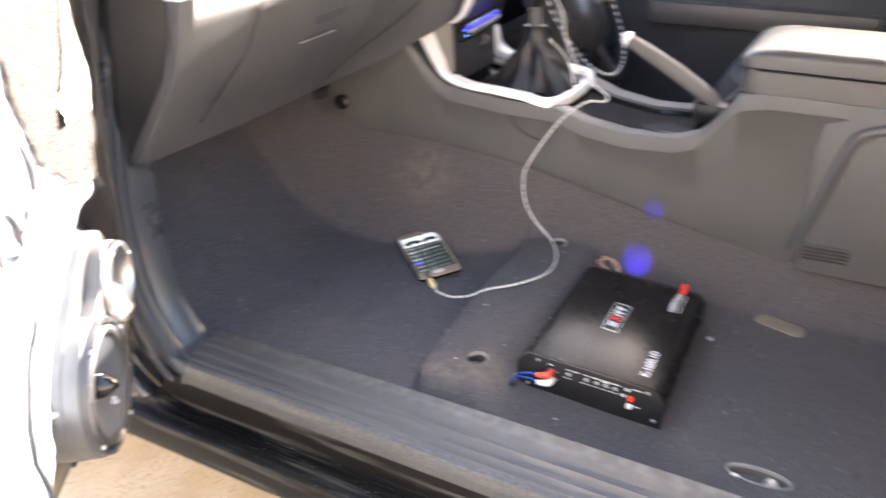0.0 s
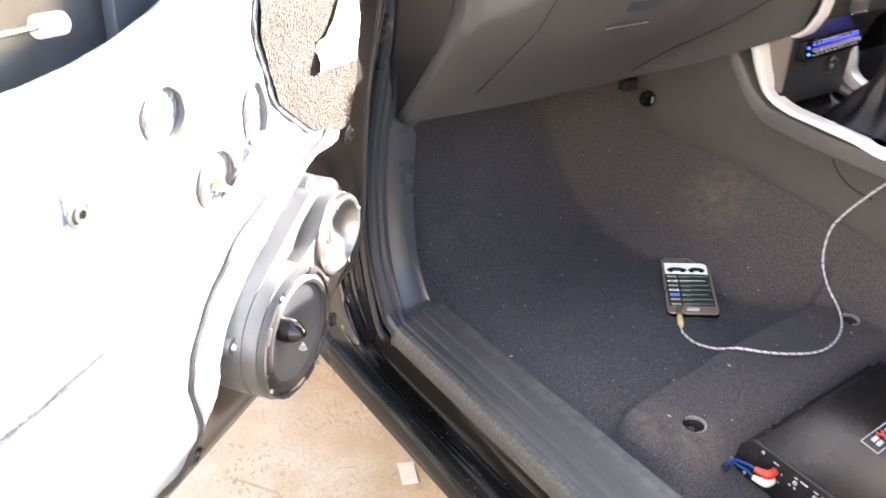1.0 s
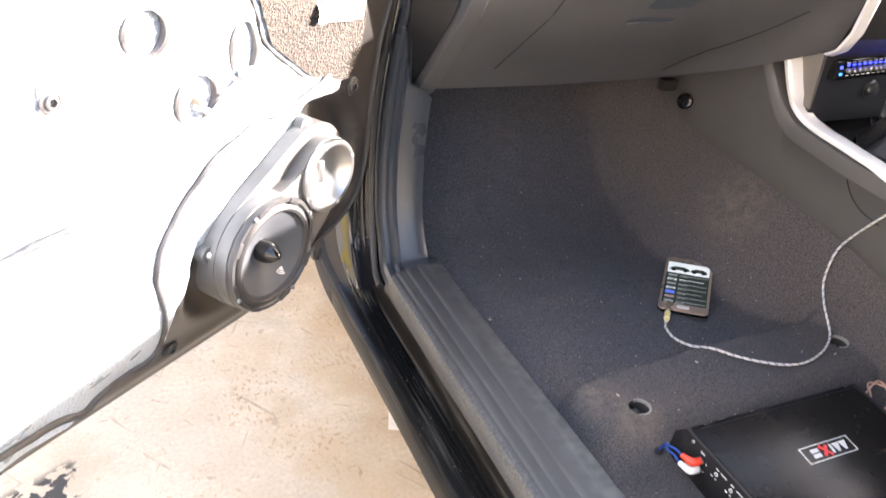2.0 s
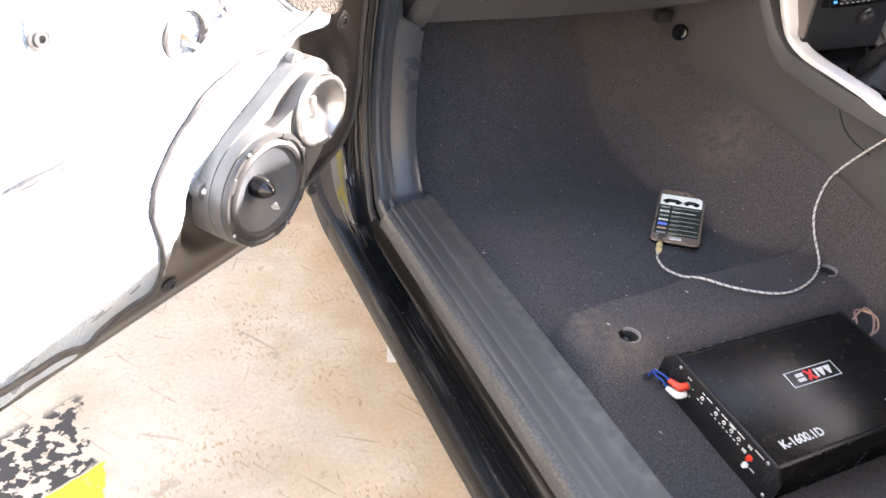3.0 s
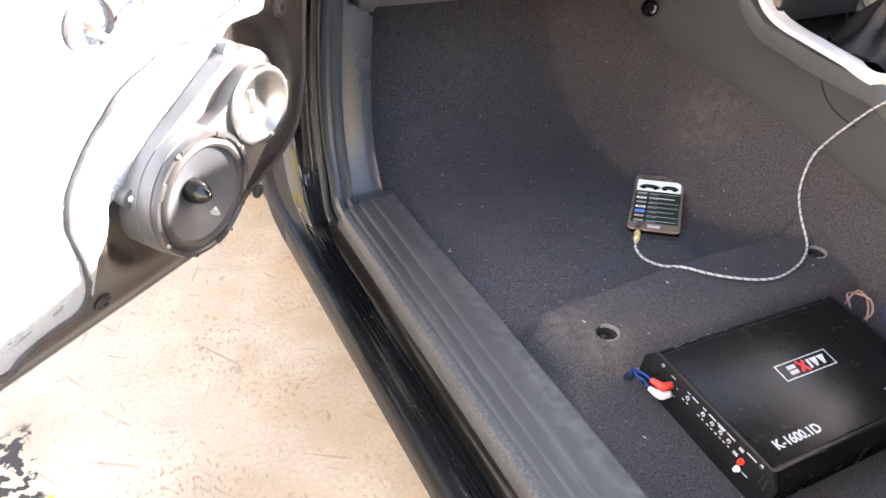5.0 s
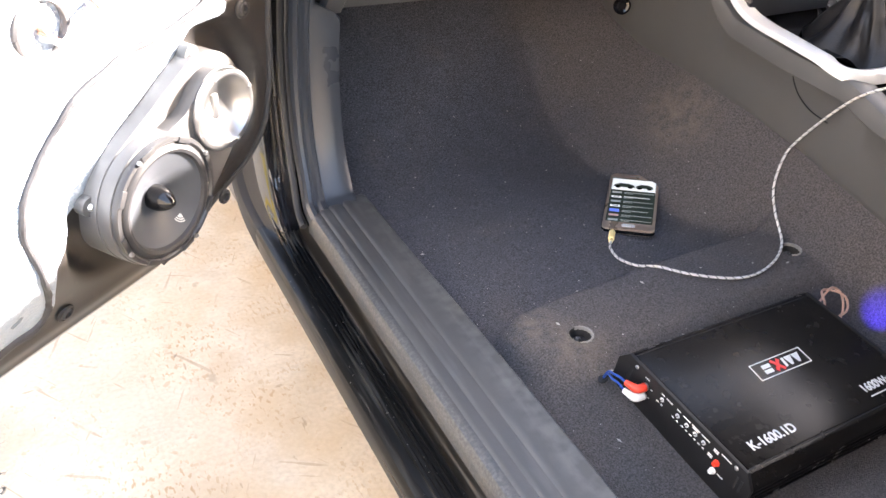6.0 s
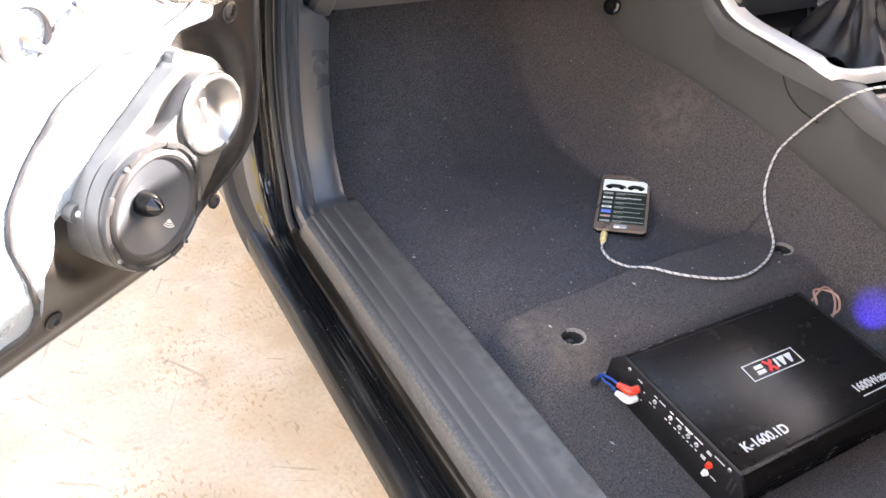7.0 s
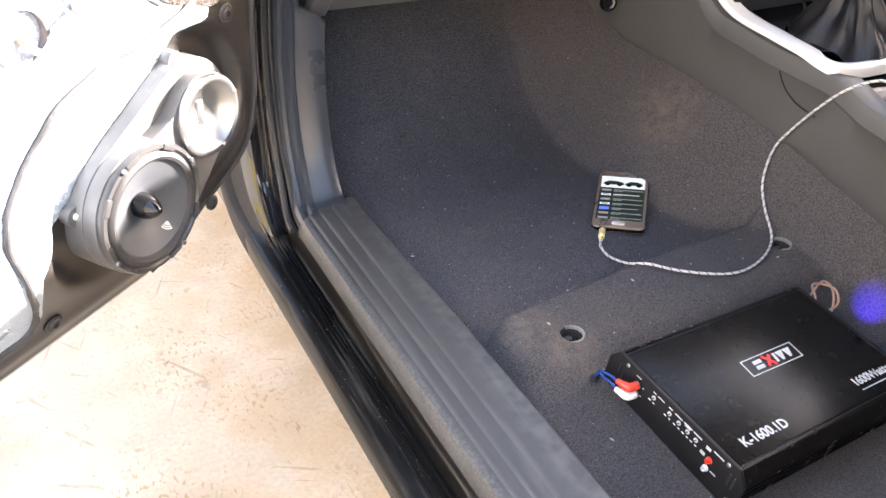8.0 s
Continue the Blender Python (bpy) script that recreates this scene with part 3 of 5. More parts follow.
carpet = tagged(part("floor_carpet", carpet_sheet(), CARPET, None, sharp=80), "dark charcoal carpet over the car's front floor, flecked with dust, warm light painted on tunnel and rear", "carpet", kind="structure")
# side of the footwell below the pillar trim
side = []
for i in range(24):
    y = 0.53 + 0.02 * i
    side.append([(-0.062 + 0.004 * smooth01((z - 0.34) / 0.1), y, z) for z in (0.33, 0.36, 0.40, 0.46, 0.54, 0.62, 0.70, 0.80)])
tagged(part("footwell_side", loft(side), CARPET), "dark carpet lining on the side of the footwell", "carpet", kind="structure")
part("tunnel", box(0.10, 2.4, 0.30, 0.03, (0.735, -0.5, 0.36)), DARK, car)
far = []
for i in range(20):
    y = -1.7 + 0.135 * i
    far.append([(0.83 + 0.57 * k / 10, y, 0.352) for k in range(11)])
part("far_floor", loft(far), CARPET, car)

# lint and dust flecks on the carpet
rng = random.Random(5)
bm = bmesh.new()
for k in range(760):
    x, y = rng.uniform(0.03, 0.56), rng.uniform(-0.55, 0.62)
    z = carpet_z(x, y) + 0.0012
    r = rng.uniform(0.0003, 0.0008) if rng.random() > 0.04 else 0.0014
    a = rng.uniform(0, 6.28)
    l = r * rng.choice((1, 1, 1, 3))
    c = [Vector((math.cos(a) * l, math.sin(a) * l, 0)), Vector((-math.sin(a) * r, math.cos(a) * r, 0.0006))]
    vs = [bm.verts.new(Vector((x, y, z)) + q) for q in (c[0], c[1], -c[0], -c[1])]
    bm.faces.new(vs)
tagged(part("lint", bm, mat("lint", (0.36, 0.35, 0.33), 0.9, bump=0)), "pale lint and dust flecks on the carpet", "lint", kind="stuff")


# ---- seat mounting holes in the carpet ----
HOLEWALL = mat("cut_felt", (0.035, 0.032, 0.030), 0.95, bump=0.5, bscale=400)
EDGE = mat("cut_edge", (0.24, 0.23, 0.22), 0.9)


def seat_hole(x, y, turn):
    t = thing("seat_bolt_hole", "round cut-out in the carpet over a seat bolt", "hole", "seat bolt cut-outs", m=pose(x, y, carpet_z(x, y) + 0.0005))
    rows = []
    for k in range(31):
        a = radians(turn - 100 + 215 * k / 30)
        r = 0.0166 + 0.0005 * math.sin(k * 1.9)
        wd = 0.0012 * math.sin(math.pi * k / 30) + 0.0004
        rows.append([(q * math.cos(a), 0.91 * q * math.sin(a), h) for q, h in ((r + 0.0010, -0.001), (r + 0.0004, 0.0016), (r - wd, 0.0010), (r - wd, -0.004))])
    part("rim", loft(rows), EDGE, t, "frayed pale carpet edge")
    part("recess", loft([[(q * math.cos(2 * math.pi * k / 28), 0.91 * q * math.sin(2 * math.pi * k / 28), h) for k in range(28)] for q, h in ((0.0172, -0.0006), (0.0166, -0.004), (0.0160, -0.016), (0.0005, -0.017))], True), HOLEWALL, t)
    part("nut", moved(lathe([(0.0, -0.006), (0.0030, -0.006), (0.0052, -0.008), (0.0055, -0.0165)], 6), pose(-0.003, 0.002, 0)), BASKET, t, "dark bolt")


seat_hole(0.132, 0.0, -25)
seat_hole(0.557, 0.036, -30)

# rear seat mounts: an elongated slot with a bolt, and a bare metal pad
slot = thing("seat_rail_slot", "elongated cut-out in carpet showing a seat bolt", "hole", m=pose(0.119, -0.425, carpet_z(0.119, -0.425) + 0.001))
OVAL = [(math.cos(2 * math.pi * k / 40), math.sin(2 * math.pi * k / 40)) for k in range(40)]
part("rim", loft([[(c * (0.0150 + e), s * (0.0400 + e), h) for c, s in OVAL] for e, h in ((0.0030, -0.001), (0.0022, 0.0014), (0.0002, 0.0012), (-0.0004, -0.004))], True), EDGE, slot)
part("recess", loft([[(c * (0.0150 + e), s * (0.0400 + e), h) for c, s in OVAL] for e, h in ((0.0008, -0.001), (0.0, -0.006), (-0.0010, -0.014), (-0.0148, -0.015))], True), mat("slot_metal", (0.11, 0.10, 0.09), 0.5, metal=0.3), slot, "bare floor metal")
part("bolt", moved(lathe([(0.0, -0.002), (0.006, -0.002), (0.0075, -0.005), (0.0095, -0.007), (0.010, -0.014)], 12), pose(0, -0.017, 0)), STEEL, slot, "steel seat bolt")
part("clip", moved(box(0.007, 0.010, 0.003, 0.001), pose(-0.014, 0.028, 0.001)), STEEL, slot, "pale metal clip")
pad = thing("seat_mount_pad", "small beige metal seat mounting pad in the carpet", "mount", m=pose(0.556, -0.387, carpet_z(0.556, -0.387) + 0.001, 0, 0, 75))
part("plate", prism(round_rect(0.085, 0.034, 0.013), 0, 0.003, 0.0012), mat("pad_metal", (0.22, 0.19, 0.15), 0.5, metal=0.3), pad)


# ---- dashboard ----
dash = thing("dashboard", "dark grey plastic dashboard with a glovebox", "dashboard")
LIP = [(-0.10, 0.505, 0.66), (-0.02, 0.50, 0.652), (0.20, 0.495, 0.650), (0.42, 0.500, 0.650), (0.475, 0.485, 0.660), (0.53, 0.40, 0.70), (0.575, 0.33, 0.742), (0.61, 0.295, 0.765), (0.65, 0.295, 0.765)]
def lip(x):
    return curve_at([(a, b) for a, b, c in LIP], x), curve_at([(a, c) for a, b, c in LIP], x)
rows = []
for x in [-0.015 + 0.0125 * k for k in range(52)]:
    ly, lz = lip(x)
    fy = curve_at([(-0.05, 0.40), (0.0, 0.392), (0.30, 0.385), (0.45, 0.372), (0.55, 0.315), (0.62, 0.268), (0.7, 0.265)], x)
    fz = 0.805 if x < 0.45 else 0.805 + 0.05 * smooth01((x - 0.45) / 0.15)
    rows.append([(x, 0.97, 0.70), (x, ly + 0.10, lz + 0.002), (x, ly + 0.012, lz), (x, ly, lz + 0.003), (x, ly - 0.005, lz + 0.012), (x, ly + (fy - ly) * 0.5, lz + (fz - lz) * 0.5), (x, fy, fz),
                 (x, fy - 0.016, fz + 0.06), (x, fy - 0.018, fz + 0.075), (x, fy - 0.006, fz + 0.10), (x, fy + 0.04, fz + 0.13), (x, fy + 0.09, fz + 0.15), (x, 0.97, 1.0)])
part("lower_panel", loft(rows, True, True), DASH, dash)
# slanted end cap with its pale edge strip
def on_face(x, z, off=0.0):
    ly, lz = lip(x)
    fy = curve_at([(-0.05, 0.40), (0.0, 0.392), (0.30, 0.385), (0.45, 0.372), (0.55, 0.315), (0.62, 0.268), (0.7, 0.265)], x)
    fz = 0.805 if x < 0.45 else 0.805 + 0.05 * smooth01((x - 0.45) / 0.15)
    if z <= fz:
        s = (z - lz) / (fz - lz)
        y = ly - 0.005 + (fy - ly + 0.005) * s
    else:
        y = fy - 0.016 * (z - fz) / 0.06
    return (x, y - off, z)
strip = []
for k in range(13):
    z = 0.652 + (0.91 - 0.652) * k / 12
    xc = -0.020 + 0.021 * min(1, (z - 0.65) / 0.20)
    strip.append([(xc - 0.0150, on_face(0, z)[1] + 0.03, z), (xc - 0.0150, on_face(0, z)[1] - 0.003, z), (xc - 0.0135, on_face(0, z)[1] - 0.006, z), (xc + 0.0125, on_face(0, z)[1] - 0.007, z), (xc + 0.0150, on_face(0, z)[1] - 0.004, z), (xc + 0.0150, on_face(0, z)[1] + 0.03, z)])
part("edge_strip", loft(strip, True, True), DASH, dash, "lighter grey edge strip of the dash end")
end = []
for z in (0.655, 0.70, 0.75, 0.80, 0.85, 0.90, 0.97, 1.05):
    x1, y1 = -0.036 + 0.08 * min(0.2, z - 0.65), on_face(0, min(z, 0.9))[1] + 0.012
    x0, y0 = min(trim_inner(z), -0.05) - 0.004, curve_at([(0.655, 0.500), (0.69, 0.472), (0.78, 0.438), (0.90, 0.408), (1.05, 0.37)], z)
    end.append([(x0, y0 + 0.03, z), (x0, y0, z), (0.5 * x0 + 0.5 * x1, 0.5 * y0 + 0.5 * y1 + 0.004, z), (x1, y1, z)])
part("end_panel", loft(end), STACKBLACK, dash, "dark plastic end panel of the dash")
# glovebox seams and latch
def seam(pts, r=0.0010):
    return tube([on_face(x, z, 0.0002) for x, z in pts], r, 6)
part("seam", seam([(0.085 + 0.075 * k / 10, 0.70 + 0.18 * k / 10) for k in range(11)]), DARK, dash)
part("seam", seam([(0.43 + 0.13 * k / 12, 0.68 + 0.15 * k / 12) for k in range(13)]), DARK, dash)
latch = part("latch", loft([[on_face(x, z, o) for x, z in ((0.270, 0.792), (0.350, 0.796), (0.385, 0.835), (0.305, 0.832))] for o in (-0.004, 0.0015)], True, True), TRIM, dash, "recessed glovebox latch with a bright lower lip")
part("latch_lip", tube([on_face(0.268 + 0.084 * k / 6, 0.791 + 0.004 * k / 6, 0.002) for k in range(7)], 0.0018, 6), STEEL, latch)
# silver strip beside the centre stack and the stack itself
part("stack_strip", loft([[(0.605 + dx, y + dy, z) for dx, dy in ((0, 0), (0, -0.006), (0.012, -0.012), (0.024, -0.006), (0.024, 0.01))] for y, z in ((0.300, 0.763), (0.278, 0.778), (0.262, 0.81), (0.255, 0.86), (0.252, 0.93), (0.26, 1.0))], True, True), SILVER, dash, "silver plastic strip")
stack = part("centre_panel", loft([[(0.628, y + 0.004, z), (0.628, y - 0.004, z), (0.66, y - 0.004, z), (0.82, y - 0.004, z), (0.845, y + 0.004, z), (0.845, y + 0.2, z), (0.628, y + 0.2, z)] for y, z in ((0.33, 0.63), (0.315, 0.70), (0.285, 0.775), (0.262, 0.80), (0.256, 0.90), (0.258, 1.0))], True, True), STACKBLACK, dash, "satin black centre panel")
for x in (0.70, 0.77):
    part("dial", moved(lathe([(0.024, 0), (0.024, 0.004), (0.020, 0.005), (0.018, 0.016), (0.016, 0.018), (0, 0.018)], 32), pose(x, 0.256, 0.865, 92, 0, 0)), DASH, stack, "heater dial")
    part("dial_ring", moved(lathe([(0.026, 0), (0.0265, 0.004), (0.0245, 0.0045), (0.024, 0)], 32), pose(x, 0.2555, 0.865, 92, 0, 0)), CHROME, stack)
part("switch", box(0.05, 0.008, 0.018, 0.003, (0.71, 0.255, 0.815)), DASH, stack)
part("switch_edge", box(0.05, 0.003, 0.003, 0.001, (0.71, 0.2505, 0.804)), CHROME, stack)
part("dash_far", box(0.56, 0.5, 0.30, 0.05, (1.12, 0.68, 0.87)), DASH, dash)
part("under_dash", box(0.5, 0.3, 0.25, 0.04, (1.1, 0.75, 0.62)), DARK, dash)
part("bracket_gap", box(0.035, 0.02, 0.022, 0.004, (0.535, 0.565, 0.612)), DARK, dash)
kp = thing("footwell_plug", "round black plastic push plug beside the console", "plug", m=pose(0.562, 0.535, 0.588, 78, 0, -28))
part("cap", lathe([(0.0, 0.004), (0.005, 0.004), (0.007, 0.007), (0.011, 0.008), (0.0155, 0.004), (0.016, 0)], 24), BLACKGLASS, kp)

# ---- equalizer hanging below the stack ----
eq = thing("equalizer", "slim black graphic equalizer with blue lit sliders", "equalizer", m=pose(0.7115, 0.2800, 0.7440, 80, 0, 0) @ pose(0, 0, 0, 0, 0, 2.5))
part("case", box(0.166, 0.034, 0.06, 0.003, (0, 0, -0.0305)), BLACKGLASS, eq)
for k in range(11):
    part("knob", moved(lathe([(0.0042, 0), (0.0042, 0.006), (0.003, 0.0075), (0, 0.0075)], 12), pose(-0.058 + 0.0124 * k, -0.001, 0)), STEEL, eq)
    part("led", box(0.006, 0.0025, 0.0015, 0, (-0.058 + 0.0124 * k, 0.0078, 0.0008)), BLUELED, eq)
    part("print_mark", box(0.007, 0.0014, 0.0006, 0, (-0.058 + 0.0124 * k, -0.0095, 0.0003)), WHITEINK, eq)
    part("print_mark", box(0.008, 0.0014, 0.0006, 0, (-0.058 + 0.0124 * k, 0.0122, 0.0003)), WHITEINK, eq)
for dy in (-0.006, 0.005):
    part("led", box(0.006, 0.004, 0.0015, 0, (-0.074, dy, 0.0008)), glow("cyan_led", (0.05, 0.35, 1.0), 0.12) if dy < 0 else BLUELED, eq)
part("pocket_panel", box(0.190, 0.06, 0.125, 0.004, (0.709, 0.325, 0.703)), mat("pocket_black", (0.018, 0.020, 0.024), 0.5), dash, "matt black panel below the heater controls")
part("pocket_cheek", loft([[(0.600, 0.291, z0), (0.612, 0.2945, z0), (0.613, 0.34, z0), (0.602, 0.34, z0)] if z0 > 0.7 else [(0.612, 0.293, z0), (0.620, 0.2955, z0), (0.620, 0.34, z0), (0.612, 0.34, z0)] for z0 in (0.668, 0.764)], True, True), CHEEK, dash, "beige-grey side cheek of the pocket")
sock = thing("power_socket", "black twelve-volt socket cover", "socket", m=pose(0.742, 0.293, 0.700, 90, 0, 0))
part("cover", lathe([(0.016, 0), (0.016, 0.004), (0.012, 0.006), (0.010, 0.012), (0.006, 0.014), (0, 0.014)], 24), BASKET, sock)

# ---- centre console ----
console = thing("centre_console", "grey plastic centre console with silver shifter surround and armrest", "console")
TOPZ = [(-0.95, 0.70), (-0.30, 0.70), (-0.25, 0.69), (-0.215, 0.64), (-0.19, 0.612), (-0.15, 0.598), (-0.06, 0.594), (0.02, 0.605), (0.08, 0.625), (0.20, 0.632), (0.30, 0.645), (0.335, 0.67), (0.37, 0.715), (0.40, 0.76), (0.62, 0.76)]
rows = []
for k in range(90):
    y = -0.42 + 0.0117 * k
    xe, ze = tunnel_edge(y)
    top = curve_at(TOPZ, y)
    xt = curve_at([(-0.42, 0.628), (-0.1, 0.622), (0.1, 0.612), (0.3, 0.592), (0.45, 0.57), (0.6, 0.56)], y)
    xb = xe - 0.004
    rows.append([(xb + 0.01, y, ze - 0.03), (xb - 0.001, y, ze - 0.004), (xb - 0.003, y, ze + 0.004), (xb + (xt - xb) * 0.4, y, ze + (top - ze) * 0.35), (xt + 0.002, y, top - 0.034), (xt - 0.001, y, top - 0.030), (xt, y, top - 0.012), (xt + 0.004, y, top - 0.003), (xt + 0.012, y, top), (xt + 0.03, y, top - 0.001), (0.66, y, top - 0.004), (0.66, y, ze - 0.03)])
part("side_panel", loft(rows, True, True), CONSOLE, console)
rows = [[(1.47 - x, y, z) for x, y, z in r] for r in rows]
part("side_panel", loft(rows, True, True), CONSOLE, console)
rows = []
for k in range(30):
    y = -0.25 + 0.021 * k
    top = curve_at(TOPZ, y)
    rows.append([(0.645, y, top - 0.004), (0.655, y, top - 0.016), (0.73, y, top - 0.02), (0.805, y, top - 0.016), (0.815, y, top - 0.004)])
part("tray", loft(rows), BLACKGLASS, console, "gloss black recessed tray")
part("rear_box", box(0.21, 0.56, 0.33, 0.012, (0.735, -0.66, 0.545)), CONSOLE, console)
# pillar-shaped moulding with a vent at the rear flank
part("flank_moulding", tube(spline([(0.636, -0.375, 0.42), (0.630, -0.405, 0.52), (0.627, -0.425, 0.60), (0.625, -0.445, 0.645), (0.624, -0.49, 0.662), (0.624, -0.56, 0.668)], 6), 0.009, 8), DASH, console, "raised rounded moulding")
vent = part("floor_vent", box(0.010, 0.082, 0.034, 0.003), DASH, console, "black slatted rear floor vent", pose(0.632, -0.43, 0.424, 0, -8, 4))
for k in range(4):
    part("slat", box(0.006, 0.074, 0.0035, 0.001, (-0.004, 0, -0.0115 + 0.0075 * k)), RUBBER, vent)
# cup holder ring
part("cup_holder", moved(lathe([(0.0, 0.0005), (0.036, 0.0005), (0.038, 0.003), (0.041, 0.0035), (0.043, 0.001)], 32), pose(0.672, -0.125, 0.594) @ Matrix.Diagonal((0.75, 1.15, 1, 1))), DARK, console)
# silver surround of the shifter
NEAR = [(0.578, 0.370, 0.775), (0.582, 0.352, 0.738), (0.589, 0.332, 0.692), (0.596, 0.311, 0.661), (0.600, 0.27, 0.644), (0.602, 0.20, 0.638), (0.603, 0.145, 0.634), (0.608, 0.108, 0.631), (0.624, 0.084, 0.629), (0.660, 0.071, 0.628), (0.735, 0.067, 0.628)]
path = spline(NEAR, 6)
path += [Vector((1.47 - p.x, p.y, p.z)) for p in reversed(path[:-1])]
rows = []
for i, p in enumerate(path):
    d = (path[min(i + 1, len(path) - 1)] - path[max(i - 1, 0)]).normalized()
    rail = Vector((1 if p.x < 0.735 else -1, -0.55 * smooth01((p.z - 0.65) / 0.04), 0)).normalized()
    tip = Vector(((0.735 - p.x) * 0.8, 0.16, 0)).normalized()
    inw = rail.lerp(tip, smooth01((0.150 - p.y) / 0.080))
    inw.normalize()
    up = d.cross(inw).normalized()
    if up.z < 0:
        up = -up
    sk = 0.010 * smooth01((0.15 - p.y) / 0.08)
    wd = 1 - 0.45 * smooth01((0.13 - p.y) / 0.05)
    rows.append([p - up * (0.001 + sk), p + up * 0.002, p + up * 0.007 + inw * 0.003, p + up * 0.009 + inw * 0.012 * wd, p + up * 0.007 + inw * 0.030 * wd, p + up * 0.001 + inw * 0.036 * wd, p - up * 0.014 + inw * 0.037 * wd])
part("shifter_surround", loft(rows, True, True), SILVER, console, "bright silver U-shaped shifter surround")
# pleated boot
rows = []
for k in range(25):
    s = k / 24
    cx, cy, cz = 0.735, 0.165 + 0.01 * s, 0.625 + 0.12 * s
    ring = []
    for a in range(64):
        an = 2 * math.pi * a / 64
        fold = 1 + 0.10 * math.sin(an * 9 + 4 * s) * math.sin(math.pi * min(1, s * 1.3)) + 0.05 * math.sin(an * 5 - 9 * s)
        rx = (0.052 * (1 - s) ** 2.2 + 0.019) * fold
        ry = (0.080 * (1 - s) ** 2.2 + 0.022) * fold
        ring.append((cx + rx * math.cos(an), cy + ry * math.sin(an), cz + 0.006 * math.sin(an * 9 + 2) * (1 - s) + 0.025 * math.sin(math.pi * s) * 0.4))
    rows.append(ring)
part("gear_boot", loft(rows, True, True), LEATHER, console, "pleated black leather gear boot")
part("boot_stitch", tube([(0.735 + 0.05 * math.cos(4.3 + 0.2 * k) * (1 - k / 16), 0.165 - 0.085 * (1 - k / 15), 0.645 + 0.006 * k) for k in range(14)], 0.0012, 5), WHITEPL, console)
lever = part("gear_lever", tube([(0.735, 0.17, 0.73), (0.735, 0.178, 0.78)], 0.012, 12), DASH, console)
part("gear_knob", moved(lathe([(0.0, -0.03), (0.016, -0.028), (0.021, -0.01), (0.026, 0.012), (0.024, 0.028), (0.014, 0.036), (0, 0.038)], 24), pose(0.735, 0.18, 0.81)), LEATHER, lever, "leather gear knob")
# handbrake
rows = []
for k in range(9):
    q = k / 8
    y, z = -0.195 + 0.185 * q, 0.622 + 0.105 * q ** 0.9
    hh, ww = 0.022 - 0.007 * q + 0.004 * math.sin(math.pi * q), 0.014 - 0.002 * q
    rows.append([(0.768 + dx * ww, y + dz * hh * 0.5, z + dz * hh) for dx, dz in ((-1, -0.9), (-1.05, 0.2), (-0.75, 0.8), (-0.3, 1), (0.3, 1), (0.75, 0.8), (1.05, 0.2), (1, -0.9))])
hb = part("handbrake", loft(rows, True, True), ARMLEATHER, console, "grey handbrake lever pointing forward")
part("handbrake_cap", moved(lathe([(0, 0.014), (0.008, 0.013), (0.013, 0.008), (0.0155, 0)], 16), look((0.764, -0.010, 0.729), (0.77, -0.05, 0.708))), SILVER, hb)
part("handbrake_boot", box(0.045, 0.07, 0.04, 0.014, (0.772, -0.178, 0.606)), LEATHER, hb)
# armrest
def pad_rows(z0, z1, half, front_y, drop, edge):
    rows = []
    for d in (0.0, 0.002, 0.006, 0.012, 0.020, 0.032, 0.048, 0.07, 0.10, 0.2, 0.4, 0.66):
        k = max(0.0, 1 - d / drop)
        top = z0 + (z1 - z0) * (0.25 + 0.75 * math.sqrt(max(0, 1 - k * k)))
        k2 = max(0.0, 1 - d / 0.03)
        hw = half - 0.026 * (1 - math.sqrt(max(0, 1 - k2 * k2)))
        h = top - z0
        e = min(edge, h * 0.45)
        prof = [(-hw + 0.006, 0), (-hw, 0.004)]
        for j in range(7):
            a = math.pi / 2 * j / 6
            prof.append((-hw + e * 1.7 * (1 - math.cos(a)), h - e + e * math.sin(a) * 0.93))
        prof += [(-hw * 0.4, h - 0.0004), (0, h), (hw * 0.4, h - 0.0004)]
        prof += [(-x, z) for x, z in reversed(prof[:9])]
        rows.append([(0.735 + x, front_y - d, z0 + z) for x, z in prof])
    return loft(rows, True, True)


arm = part("armrest", pad_rows(0.690, 0.736, 0.107, -0.246, 0.010, 0.004), ARMLEATHER, console, "padded grey leather armrest lid")
part("armrest_pad", pad_rows(0.734, 0.772, 0.112, -0.238, 0.075, 0.018), ARMLEATHER, arm)
part("piping", tube([(0.6245, -0.27 - 0.05 * k, 0.7345) for k in range(12)], 0.0022, 6), LEATHER, arm)
part("seam", tube(spline([(0.6058, 0.175, 0.613), (0.6062, 0.173, 0.606), (0.6072, 0.165, 0.590), (0.6085, 0.149, 0.573), (0.6105, 0.124, 0.560), (0.6130, 0.090, 0.554)], 5), 0.0011, 6), DARK, console)

# ---- driver's seat ----
def seat_shell(rows):
    """Rounded cushion from (width, depth, centre y, centre z, height) slices."""
    out = []
    for w, d, y, z, lean in rows:
        ring = []
        for k in range(32):
            a = 2 * math.pi * k / 32
            c, q = math.cos(a), math.sin(a)
            ring.append((w / 2 * math.copysign(abs(c) ** 0.45, c), y + d / 2 * math.copysign(abs(q) ** 0.45, q), z + lean * q * d / 2))
        out.append(ring)
    return loft(out, True, True)


